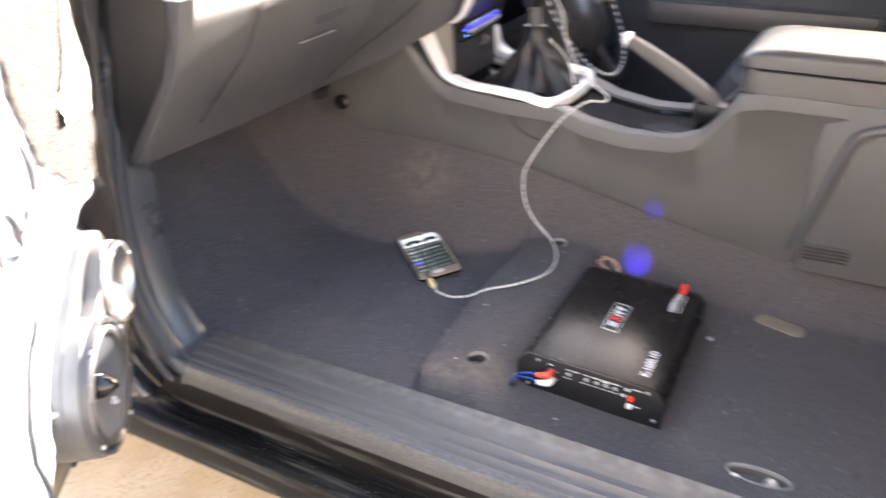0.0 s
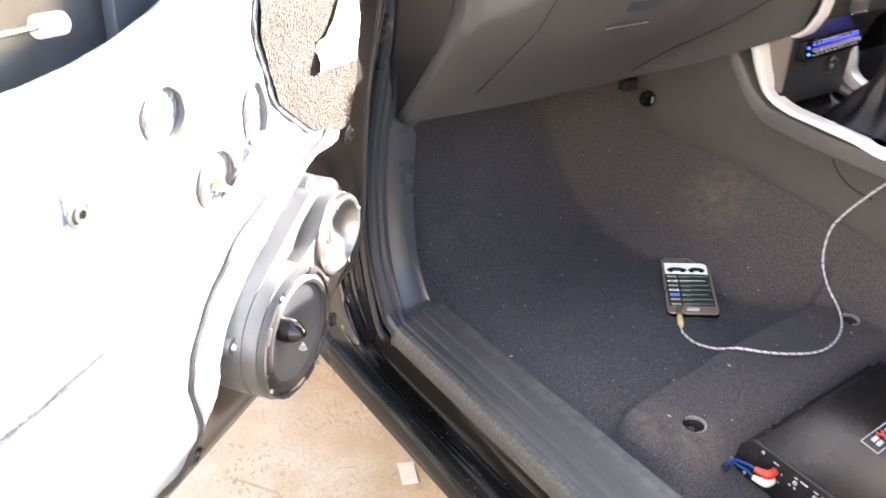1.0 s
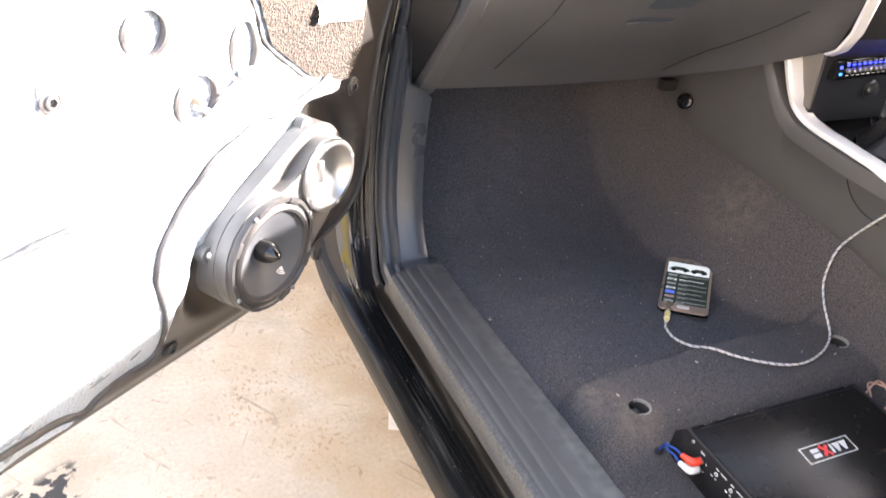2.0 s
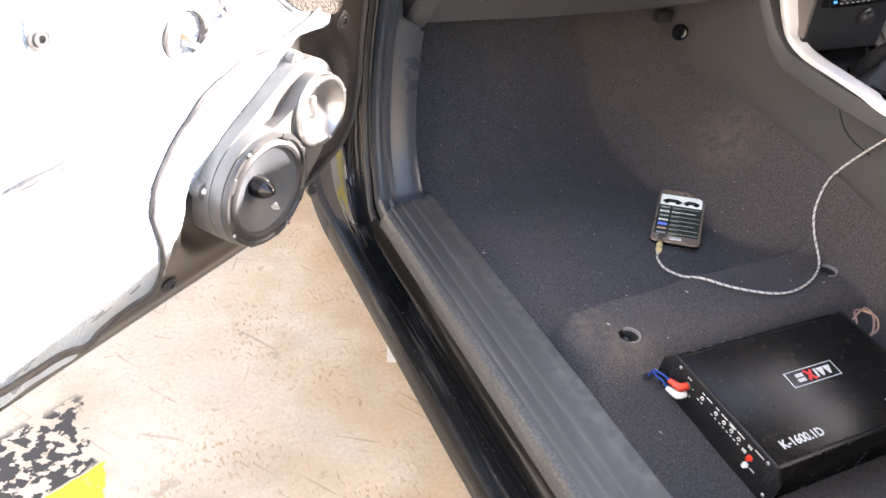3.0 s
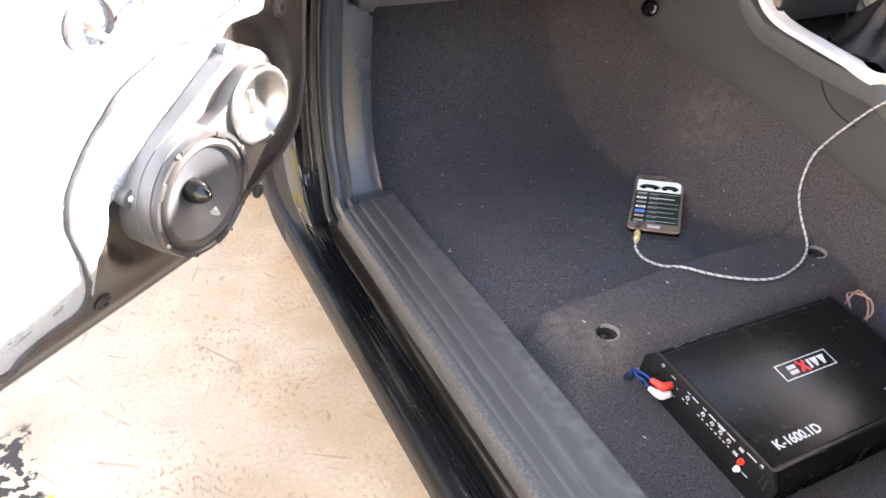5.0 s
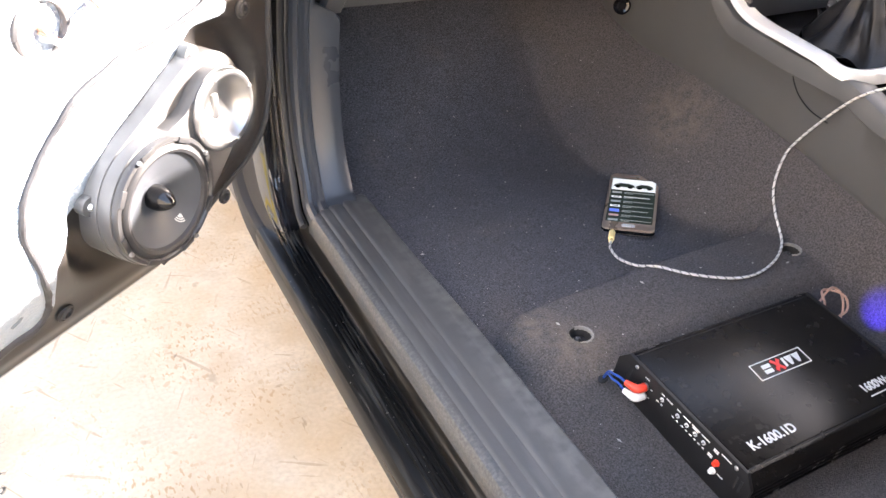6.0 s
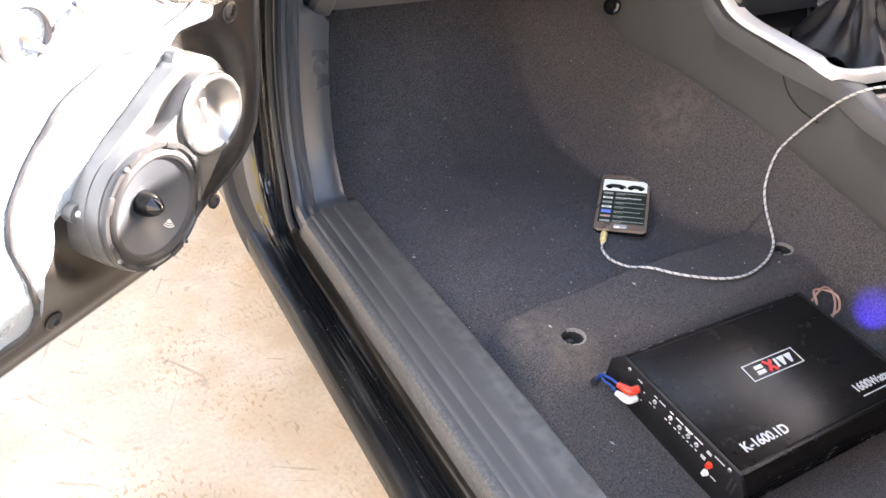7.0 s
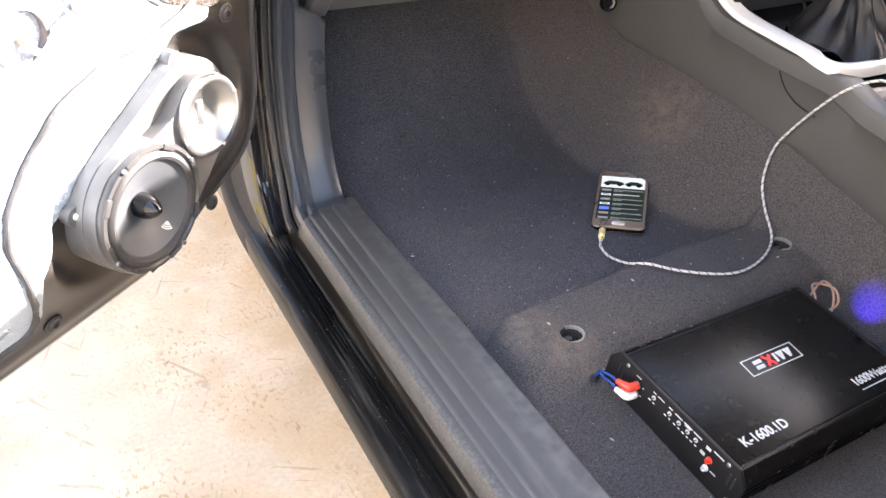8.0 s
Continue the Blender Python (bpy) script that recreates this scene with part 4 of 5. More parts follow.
FABRIC = mat("seat_fabric", (0.030, 0.030, 0.033), 0.9, var=0.15, scale=40, bump=0.6, bscale=500, depth=0.001)
seat = thing("driver_seat", "dark grey cloth driver's seat beside the centre console", "car seat", m=pose(1.115, -0.40, 0.352))
part("base", box(0.40, 0.42, 0.14, 0.02, (0, 0, 0.07)), DARK, seat)
part("cushion", seat_shell([(0.44, 0.46, 0.0, 0.12, 0.1), (0.50, 0.52, 0.0, 0.15, 0.1), (0.50, 0.52, 0.0, 0.22, 0.1), (0.46, 0.48, 0.0, 0.255, 0.1), (0.30, 0.36, 0.0, 0.262, 0.1)]), FABRIC, seat)
part("backrest", seat_shell([(0.44, 0.13, -0.25, 0.20, 0), (0.49, 0.15, -0.27, 0.26, 0), (0.50, 0.14, -0.33, 0.50, 0), (0.46, 0.12, -0.38, 0.70, 0), (0.36, 0.09, -0.40, 0.79, 0), (0.20, 0.05, -0.41, 0.81, 0)]), FABRIC, seat)
for x in (-0.07, 0.07):
    part("headrest_post", tube([(x, -0.405, 0.79), (x, -0.415, 0.88)], 0.006, 8), STEEL, seat)
part("headrest", seat_shell([(0.18, 0.06, -0.41, 0.85, 0), (0.26, 0.10, -0.415, 0.88, 0), (0.26, 0.10, -0.42, 0.98, 0), (0.18, 0.06, -0.425, 1.01, 0)]), FABRIC, seat)
buckle = part("belt_buckle", box(0.022, 0.030, 0.075, 0.006, (-0.262, 0.06, 0.30)), STACKBLACK, seat, "black belt buckle with a pale release")
part("buckle_release", box(0.018, 0.020, 0.010, 0.002, (-0.262, 0.06, 0.342)), SILVER, buckle)

# ---- steering wheel ----
wheel = thing("steering_wheel", "black steering wheel with a laced cover", "steering wheel", m=pose(1.07, 0.205, 0.715, 58, 0, 0))
part("rim", lathe([(0.185 + 0.015 * math.cos(2 * math.pi * k / 10), 0.015 * math.sin(2 * math.pi * k / 10)) for k in range(11)], 40), LEATHER, wheel)
part("hub", lathe([(0, 0.045), (0.05, 0.040), (0.09, 0.022), (0.115, -0.01), (0.10, -0.04), (0.04, -0.07), (0, -0.07)], 28), BASKET, wheel)
part("badge", lathe([(0, 0.048), (0.016, 0.047), (0.020, 0.042)], 20), CHROME, wheel, "plain silver badge")
for a in (0, 180, 270):
    part("spoke", moved(box(0.12, 0.035, 0.014, 0.005, (0.12, 0, 0)), pose(0, 0, 0, 0, 0, a)), BASKET, wheel)
for k in range(56):
    part("stitch", moved(box(0.006, 0.009, 0.002, 0), pose(0.1725 * math.cos(k * math.pi / 28), 0.1725 * math.sin(k * math.pi / 28), 0.0115, 0, 0, k * 180 / 28)), WHITEPL, wheel)
part("column", moved(lathe([(0.045, -0.05), (0.055, -0.2), (0.06, -0.4)], 16), Matrix()), BASKET, wheel)

# ---- passenger door, standing open ----
ND = Vector((0.57, -0.82, 0)).normalized()
UD = Vector((-0.82, -0.57, 0)).normalized()
DOOR = Matrix(((UD.x, ND.x, 0, -0.413 * ND.x), (UD.y, ND.y, 0, -0.413 * ND.y), (0, 0, 1, 0), (0, 0, 0, 1)))
door = thing("door", "open black car door stripped of its lining", "", m=DOOR)
door.parent = car
FRONT = [(0.372, 0.06), (0.39, 0.02), (0.44, -0.026), (0.50, -0.072), (0.56, -0.098), (0.61, -0.109), (0.69, -0.112), (0.77, -0.122), (0.85, -0.153), (1.0, -0.17), (1.1, -0.17)]
HOLES = [(0.288, 0.862, 0.026, 0.024), (0.152, 0.816, 0.020, 0.034), (0.226, 0.778, 0.030, 0.028), (0.42, 1.150, 0.34, 0.225)]


def door_w(u, z):
    w = -0.060 * smooth01((0.555 - z) / 0.17)
    # shallow pressing round the speaker
    du, dz = u - 0.120, z - 0.545
    s = max(0.0, min(1.0, (du * -0.106 + dz * 0.071) / 0.01628))
    d = math.hypot(du + 0.106 * s, dz - 0.071 * s)
    w -= 0.026 * smooth01((0.132 - 0.018 * s - d) / 0.028) * smooth01((z - 0.42) / 0.10)
    return w - 0.012 * smooth01((0.40 - z) / 0.03)


def holed_grid(u0, u1, zs, nu, wf, holes):
    """Sheet in the door's (u, w, z), with elliptic holes cut clean through."""
    bm = bmesh.new()
    grid = []
    for z in zs:
        a, b = u0(z), u1(z)
        row = []
        for k in range(nu + 1):
            u, zz = a + (b - a) * k / nu, z
            for hu, hz, ru, rz in holes:
                q = math.hypot((u - hu) / ru, (zz - hz) / rz)
                if abs(q - 1) * min(ru, rz) < 0.0042 and q > 0.3:
                    u, zz = hu + (u - hu) / q, hz + (zz - hz) / q
            row.append(bm.verts.new((u, wf(u, zz), zz)))
        grid.append(row)
    for r0, r1 in zip(grid, grid[1:]):
        for k in range(nu):
            c = (r0[k].co + r1[k + 1].co + r0[k + 1].co + r1[k].co) / 4
            if any(math.hypot((c.x - hu) / ru, (c.z - hz) / rz) < 1 for hu, hz, ru, rz in holes):
                continue
            bm.faces.new((r0[k], r0[k + 1], r1[k + 1], r1[k]))
    return bm


ZS = [0.372 + 0.0065 * k for k in range(104)]
part("inner_panel", holed_grid(lambda z: curve_at(FRONT, z), lambda z: 0.90, ZS, 150, door_w, HOLES), DOORPAINT, door, "black painted pressed-steel inner panel")
edge = []
for z in ZS[::3]:
    u = curve_at(FRONT, z)
    w = door_w(u, z)
    edge.append([(u, w, z), (u - 0.004, w - 0.004, z), (u - 0.006, w - 0.012, z), (u - 0.006, w - 0.06, z), (u - 0.030, w - 0.068, z), (u - 0.032, w - 0.085, z)])
part("front_edge", loft(edge), PAINT, door, "glossy black door edge")
seal = [(curve_at(FRONT, z) - 0.002, door_w(curve_at(FRONT, z), z) + 0.001, z) for z in ZS[::4]]
part("edge_seal", tube(spline(seal, 2), 0.0042, 8), RUBBER, door, "black rubber edge seal")
bot = []
for k in range(40):
    u = 0.06 + 0.84 * k / 39
    w = door_w(u, 0.372)
    bot.append([(u, w, 0.372), (u, w - 0.004, 0.366), (u, w - 0.012, 0.3635), (u, w - 0.03, 0.3635), (u, w - 0.04, 0.375)])
part("bottom_edge", loft(bot), PAINT, door, "black door bottom edge")
part("outer_skin", loft([[(-0.16 if z > 0.5 else -0.02, -0.15, z), (0.3, -0.155, z), (0.92, -0.15, z), (0.92, -0.10, z)] for z in (0.365, 0.5, 0.52, 0.8, 1.05)]), PAINT, door, "outer door skin")

# white film over the inner panel with its bedding bead
FILMEDGE = [(0.398, 0.372), (0.406, 0.352), (0.412, 0.310), (0.420, 0.276), (0.432, 0.258), (0.45, 0.253), (0.48, 0.258), (0.52, 0.264), (0.545, 0.250), (0.56, 0.222), (0.575, 0.195), (0.60, 0.165), (0.63, 0.120), (0.66, 0.070), (0.68, 0.035), (0.70, 0.010), (0.710, 0.0), (0.722, -0.030), (0.735, -0.035), (0.745, -0.008), (0.755, 0.028), (0.785, 0.068), (0.815, 0.106), (0.848, 0.117), (0.89, 0.132), (0.93, 0.128), (1.05, 0.128)]


def film_w(u, z):
    d = max(0.0, u - curve_at(FILMEDGE, z))
    w = door_w(u, z) + 0.004 + 0.004 * smooth01(d / 0.03)
    w += 0.0035 * noise.noise((u * 14, z * 14, 0.0)) + 0.0018 * noise.noise((u * 37, z * 37, 7.0)) * smooth01(d / 0.02)
    w -= 0.006 * math.exp(-((z - 0.693) / 0.004) ** 2) * smooth01((u - 0.36) / 0.02)
    return w


FILMZ = [0.399 + 0.0045 * k for k in range(145)]
part("film", holed_grid(lambda z: curve_at(FILMEDGE, z), lambda z: 0.885, FILMZ, 150, film_w, HOLES), FILM, door, "crinkled white plastic film glued over the panel", sharp=80)
BEADLINE = [(0.86, 0.430), (0.74, 0.436), (0.62, 0.428), (0.54, 0.434), (0.489, 0.430), (0.4475, 0.427), (0.415, 0.427), (0.398, 0.423), (0.381, 0.411), (0.366, 0.411), (0.352, 0.421), (0.309, 0.429), (0.285, 0.434), (0.271, 0.444), (0.267, 0.460), (0.272, 0.484), (0.286, 0.52), (0.294, 0.555), (0.299, 0.585), (0.294, 0.61), (0.286, 0.628), (0.258, 0.658), (0.218, 0.694), (0.186, 0.709), (0.150, 0.720), (0.110, 0.726), (0.072, 0.729), (0.03, 0.739), (-0.008, 0.748)]
pts = [(p.x, film_w(p.x, p.y) + 0.0006, p.y) for p in spline(BEADLINE, 5)]
part("bead", tube(pts, lambda s: 0.0048 + 0.0014 * noise.noise((s * 40, 0, 0)) + (0.0012 if s < 0.5 else -0.0008)), BUTYL, door, "dark sealing bead pressed under the film")
part("bead", tube(spline([(0.86, 0.0105, 0.690), (0.60, 0.0105, 0.694), (0.48, 0.0095, 0.691), (0.42, 0.0095, 0.694), (0.368, 0.0075, 0.692)], 8), lambda s: 0.0036 + 0.0006 * math.sin(s * 30) - 0.002 * smooth01((s - 0.85) / 0.15)), BUTYL, door)
side_bead = [(curve_at(FILMEDGE, z) + 0.012, film_w(curve_at(FILMEDGE, z) + 0.012, z), z) for z in (0.76, 0.79, 0.82, 0.85, 0.88, 0.91, 0.95, 1.0)]
part("bead", tube(spline(side_bead, 4), lambda s: 0.0030 + 0.0012 * math.sin(s * 50)), BUTYL, door)
# film-lined dishes in the pressed recesses; grey rims paint in their crescent shadows
for k, (hu, hz, ru, rz) in enumerate(HOLES):
    if k < 3:
        rows = []
        for q, dep in ((1.0, 0.004), (0.93, -0.006), (0.80, -0.014), (0.5, -0.017), (0.05, -0.017)):
            rows.append([(hu + ru * q * math.cos(2 * math.pi * a / 40), dep + 0.003 * noise.noise((a * 0.5, q * 6, k)), hz + rz * q * math.sin(2 * math.pi * a / 40)) for a in range(40)])
        part("recess_lining", loft(rows, True, True), FILM, door, sharp=60)
    n = 48
    pts = [(hu + ru * math.cos(2 * math.pi * k / n), film_w(hu + ru * math.cos(2 * math.pi * k / n), hz + rz * math.sin(2 * math.pi * k / n)) - 0.002, hz + rz * math.sin(2 * math.pi * k / n)) for k in range(n + 1)]
    part("hole_rim", tube(pts, lambda s: 0.0036 + 0.0022 * math.sin(s * 12.6 + 0.8)), RIMGREY if ru < 0.1 else FILM, door)
# foam pad on the upper front corner and the loose foil patch on it
FOAMZ = [0.735 + 0.006 * k for k in range(55)]
part("foam_pad", holed_grid(lambda z: curve_at([(0.73, -0.045), (0.76, -0.065), (0.80, -0.078), (0.90, -0.082), (1.1, -0.09)], z), lambda z: curve_at(FILMEDGE, z) + 0.002, FOAMZ, 40, lambda u, z: 0.007 + 0.003 * noise.noise((u * 25, z * 25, 2)), []), FOAM, door, "brown rough-faced foam deadening pad", sharp=80)
part("foil_patch", loft([[(0.034 - 0.10 * a - 0.012 * b * (1 - a), 0.012 + 0.007 * noise.noise((a * 5, b * 5, 3)) + 0.004 * math.sin(b * 6), 0.812 + 0.012 * (1 - a) + (0.034 + 0.14 * a * a) * b) for b in [q / 10 for q in range(11)]] for a in [q / 16 for q in range(17)]]), FOIL, door, "crumpled silver foil patch")
# screw bosses, plugs
def plug(u, z, r, w=None, tilt=0):
    m = pose(u, (door_w(u, z) if w is None else w) + 0.001, z, -90 + tilt, 0, 0)
    o = part("clip_plug", lathe([(r * 1.5, 0.0), (r * 1.45, 0.002), (r * 1.1, 0.003), (r, 0.002), (r * 0.85, 0.0045), (r * 0.5, 0.005), (r * 0.45, 0.001), (0, 0.001)], 24), RUBBER, door, "", m)
    return o
plug(0.231, 0.412, 0.0085, tilt=-18)
plug(0.49, 0.395, 0.0085, tilt=-18)
plug(-0.066, 0.716, 0.009)
plug(0.398, 0.825, 0.008, 0.008).data.materials[0] = RIMGREY
part("screw_tab", box(0.03, 0.002, 0.034, 0.0008, (0.394, 0.009, 0.832)), FOIL, door, "small pale square tab")
part("hole_plug", moved(lathe([(0.016, 0.0), (0.015, 0.003), (0.005, 0.004), (0.004, 0.001), (0, 0.001)], 20), pose(0.286, -0.014, 0.860, -90, 0, 0)), WHITEPL, door)
# wiring at the cut-out; red wires are copper-toned, their sunlit wash-out painted in
for k, (c, du) in enumerate(((WHITEPL, 0.0), (COPPER, 0.006), (COPPER, 0.010), (WHITEPL, 0.015))):
    part("wire", tube(spline([(0.150 + du, -0.02, 0.79), (0.155 + du, 0.012, 0.780 + du * 0.5), (0.175 + du, 0.016, 0.765 + du), (0.20 + du, 0.014, 0.762), (0.225, 0.006, 0.768 + du), (0.228, -0.03, 0.775)], 5), 0.0022, 6), c, door)
part("connector", box(0.022, 0.014, 0.016, 0.002, (0.150, 0.012, 0.788)), WHITEPL, door, "white plug connector")
part("connector", box(0.014, 0.012, 0.020, 0.002, (0.243, 0.006, 0.792)), COPPER, door)
# window mechanism seen through the upper opening
part("mechanism_plate", box(0.62, 0.004, 0.42, 0.002, (0.42, -0.060, 1.08)), mat("grey_metal", (0.15, 0.165, 0.18), 0.4, metal=0.2), door)
part("mechanism_rail", box(0.03, 0.014, 0.2, 0.004, (0.27, -0.035, 0.98)), mat("grey_rail", (0.14, 0.17, 0.21), 0.4, metal=0.4), door)
part("link_rod", tube([(0.47, -0.020, 0.958), (0.365, -0.020, 0.950)], 0.0025, 8), STEEL, door)
part("rod_end", tube([(0.3735, -0.020, 0.951), (0.3505, -0.020, 0.9485)], 0.0085, 12), WHITEPL, door, "white plastic rod clip")

# ---- speaker on its pod ----
SPK = DOOR
spk = thing("door_speaker", "black coaxial door speaker with bullet centre in a raised pod", "speaker", m=SPK)


def arc(c, r, a0, a1, n):
    return [Vector((c[0] + r * math.cos(radians(a0 + (a1 - a0) * k / n)), c[1] + r * math.sin(radians(a0 + (a1 - a0) * k / n)))) for k in range(n + 1)]


def base_outline(g):
    """Hull of two circles: the flat lower tier of the pod."""
    return arc((0.1215, 0.5415), 0.0835 + g, 222, 425, 44) + arc((0.014, 0.615), 0.068 + g, 65, 222, 36)


def waist_outline(g):
    """Raised tier round woofer and tweeter, with a hollow waist between them."""
    waist = spline([(0.1003 + 0.26 * g, 0.6207 + 0.97 * g), (0.084 + 0.22 * g, 0.6255 + g), (0.066 + 0.45 * g, 0.6325 + 0.9 * g), (0.0486 + 0.75 * g, 0.6480 + 0.65 * g)], 6)
    return arc((0.1215, 0.5415), 0.082 + g, 224, 465, 52) + waist[1:-1] + arc((0.008, 0.6145), 0.0530 + g, 40, 224, 36)


def tier(outline, steps):
    return loft([[(p.x, w, p.y) for p in outline(g)] for g, w in steps], True)


lower = tier(base_outline, ((0.0, -0.065), (0.0, -0.0012), (-0.0004, 0.0002), (-0.0016, 0.0008), (-0.020, 0.0008), (-0.045, 0.0008)))
bm = tier(waist_outline, ((0.0, -0.002), (0.0, 0.0170), (-0.0003, 0.0184), (-0.0014, 0.0193), (-0.003, 0.0195)))
bm.verts.ensure_lookup_table()
n = len(waist_outline(0))
rim = [bm.verts[len(bm.verts) - n + k] for k in range(n)]
loops = [bm.edges.get((rim[k], rim[(k + 1) % n])) for k in range(n)]
for cu, cz, cr in ((0.1215, 0.5415, 0.0690), (0.008, 0.6145, 0.0420)):
    ring = [bm.verts.new((cu + cr * math.cos(2 * math.pi * k / 48), 0.0195, cz + cr * math.sin(2 * math.pi * k / 48))) for k in range(48)]
    loops += [bm.edges.new((ring[k], ring[(k + 1) % 48])) for k in range(48)]
bmesh.ops.triangle_fill(bm, use_beauty=True, use_dissolve=False, edges=loops)
pod = part("pod", add(bm, lower), PODMAT, spk, "dark plastic speaker pod with mounting ears")
for u, z, a in ((0.2010, 0.5640, 12), (0.0190, 0.6815, 98)):
    ear_shape = arc((0.0, 0.0), 0.0115, -80, 80, 14) + [Vector((-0.030, 0.021)), Vector((-0.030, -0.021))]
    ear = part("mounting_ear", prism([(p.x, p.y) for p in ear_shape], -0.012, 0.002, 0.0008), PODMAT, pod, "", pose(u, -0.010, z, -90, 0, 0) @ pose(0, 0, 0, 0, 0, -a))
    part("ear_screw", moved(lathe([(0, 0.0065), (0.003, 0.0065), (0.0045, 0.004), (0.005, 0.002)], 12), pose(u, -0.010, z, -90, 0, 0)), STEEL, pod)
SC = pose(0.1215, 0.021, 0.5415, -90, 0, 0)
part("basket", lathe([(0.0800, -0.004), (0.0800, 0.004), (0.0785, 0.0065), (0.0745, 0.007), (0.0725, 0.0045), (0.0705, 0.004), (0.0695, 0.001)], 72), RINGMET, spk, "grey metal basket ring", SC)
part("surround", lathe([(0.0712, 0.0035), (0.0690, 0.0065), (0.0650, 0.0085), (0.0610, 0.0070), (0.0590, 0.0030)], 72), RUBBER, spk, "rubber surround", SC)
part("cone", lathe([(0.0595, 0.0032), (0.045, -0.003), (0.030, -0.010), (0.018, -0.016), (0.0, -0.018)], 72), CONE, spk, "", SC)
part("phase_plug", lathe([(0.0155, -0.018), (0.0158, -0.010), (0.0152, -0.004), (0.0130, 0.002), (0.0095, 0.008), (0.0050, 0.0130), (0.0018, 0.0152), (0.0, 0.0156)], 32), BLACKGLASS, spk, "gloss black bullet", SC)
CONEZ = [(0, -0.018), (0.018, -0.016), (0.030, -0.010), (0.045, -0.003), (0.0595, 0.0032)]
def on_cone(x, y, o):
    return (x, y, curve_at(CONEZ, math.hypot(x, y)) + o)


# fan-shaped print on the cone: a solid wedge under two arcs
fan = bmesh.new()
for r0, r1 in ((0.0010, 0.0058), (0.0070, 0.0084), (0.0096, 0.0110)):
    rows = []
    for k in range(9):
        a = radians(20 + 80 * k / 8)
        rows.append([on_cone(-0.0255 + r * math.cos(a), 0.0330 + r * math.sin(a), o) for r, o in ((r0, 0.0004), (r0, 0.0010), (r1, 0.0010), (r1, 0.0004))])
    add(fan, loft(rows, True, True))
part("cone_mark", moved(fan, SC), INKGREY, spk, "small pale printed mark")
for k in range(8):
    a = 2 * math.pi * (k + 0.35) / 8
    bm = box(0.007, 0.020, 0.0035, 0.0010)
    tab = part("basket_tab", bm, RINGMET, spk, "", SC @ pose(0.0752 * math.cos(a), 0.0752 * math.sin(a), 0.0065, 0, 0, math.degrees(a)))
    if k % 2 == 0:
        part("screw", moved(lathe([(0, 0.0035), (0.0025, 0.0035), (0.003, 0.0015), (0.003, 0)], 10), SC @ pose(0.0765 * math.cos(a + 0.2), 0.0765 * math.sin(a + 0.2), 0.0065)), STEEL, spk)
horn = thing("horn_tweeter", "silver horn tweeter mounted on the speaker pod", "tweeter", m=SPK)
TC = pose(0.008, 0.0195, 0.6145, -90, 0, 0)
part("flange", lathe([(0.0515, -0.001), (0.0520, 0.005), (0.0505, 0.0085), (0.0470, 0.0095), (0.0440, 0.0085), (0.0400, 0.0025), (0.0330, -0.006), (0.0240, -0.012), (0.0150, -0.016)], 64), HORNMET, horn, "polished silver flange", TC)
part("throat", lathe([(0.0155, -0.0158), (0.010, -0.020), (0, -0.0215)], 32), HORNMET, horn, "", TC)
part("phase_bar", box(0.010, 0.034, 0.006, 0.003, (0, 0, -0.010)), HORNMET, horn, "", TC)
for k in range(4):
    a = radians(20 + 90 * k)
    part("screw", moved(lathe([(0, 0.003), (0.0025, 0.003), (0.004, 0.001), (0.004, 0)], 10), TC @ pose(0.0478 * math.cos(a), 0.0478 * math.sin(a), 0.0085) @ Matrix.Scale(0.75, 4)), STEEL, horn)
part("pod_grommet", lathe([(0.010, 0), (0.010, 0.003), (0.006, 0.004), (0.005, 0.001), (0, 0.001)], 20), RUBBER, spk, "", pose(0.012, 0.012, 0.487, -90, 0, 0))

# ---- amplifier on the carpet ----
AL, AW, AH = 0.343, 0.2125, 0.0585
TURN = pose(0, 0, 0, 3.9, 3.9, 3.2)
amp = thing("amplifier", "black flat car amplifier with white lettering lying on carpet", "amplifier", m=Matrix.Translation(Vector((0.1455, -0.0690, 0.4015)) - TURN @ Vector((0, AW, AH))) @ TURN)
# finned extrusion with a wide chamfer along both long sides
prof = [(0.0, 0.0), (0.0, 0.008)]
for k in range(4):
    z = 0.008 + 0.0085 * k
    prof += [(-0.003, z), (-0.003, z + 0.004), (0.005, z + 0.0045), (0.005, z + 0.0080)]
prof += [(-0.004, 0.042), (-0.003, 0.0445), (0.008, 0.0568), (0.011, 0.0575)]
prof += [(AW - y, z) for y, z in reversed(prof)]
part("casing", loft([[(x, y, z) for y, z in prof] for x in (0.004, AL - 0.004)], True, True), AMPBLACK, amp, "black finned aluminium casing", sharp=25)
part("lid", box(AL - 0.012, AW - 0.028, 0.0022, 0.0008, (AL / 2, AW / 2, 0.0583)), AMPBLACK, amp, "satin black top plate")
for y in (0.0125, AW - 0.0125):
    part("lid_groove", box(AL - 0.010, 0.0012, 0.0010, 0, (AL / 2, y, 0.0574)), DARK, amp)


def end_plate(x0, x1):
    shape = [(-0.005, 0.001), (AW + 0.005, 0.001), (AW + 0.005, 0.044), (AW - 0.008, AH + 0.0018), (0.008, AH + 0.0018), (-0.005, 0.044)]
    bm = loft([[(x, y, z) for y, z in shape] for x in (x0, x1)], True, True)
    bmesh.ops.bevel(bm, geom=bm.edges[:], offset=0.0007, segments=2, affect="EDGES", profile=0.6)
    return bm


front = part("front_panel", end_plate(-0.0008, 0.0042), AMPPANEL, amp, "control panel with small printed legends")
part("rear_panel", end_plate(AL - 0.0042, AL + 0.0008), AMPPANEL, amp)


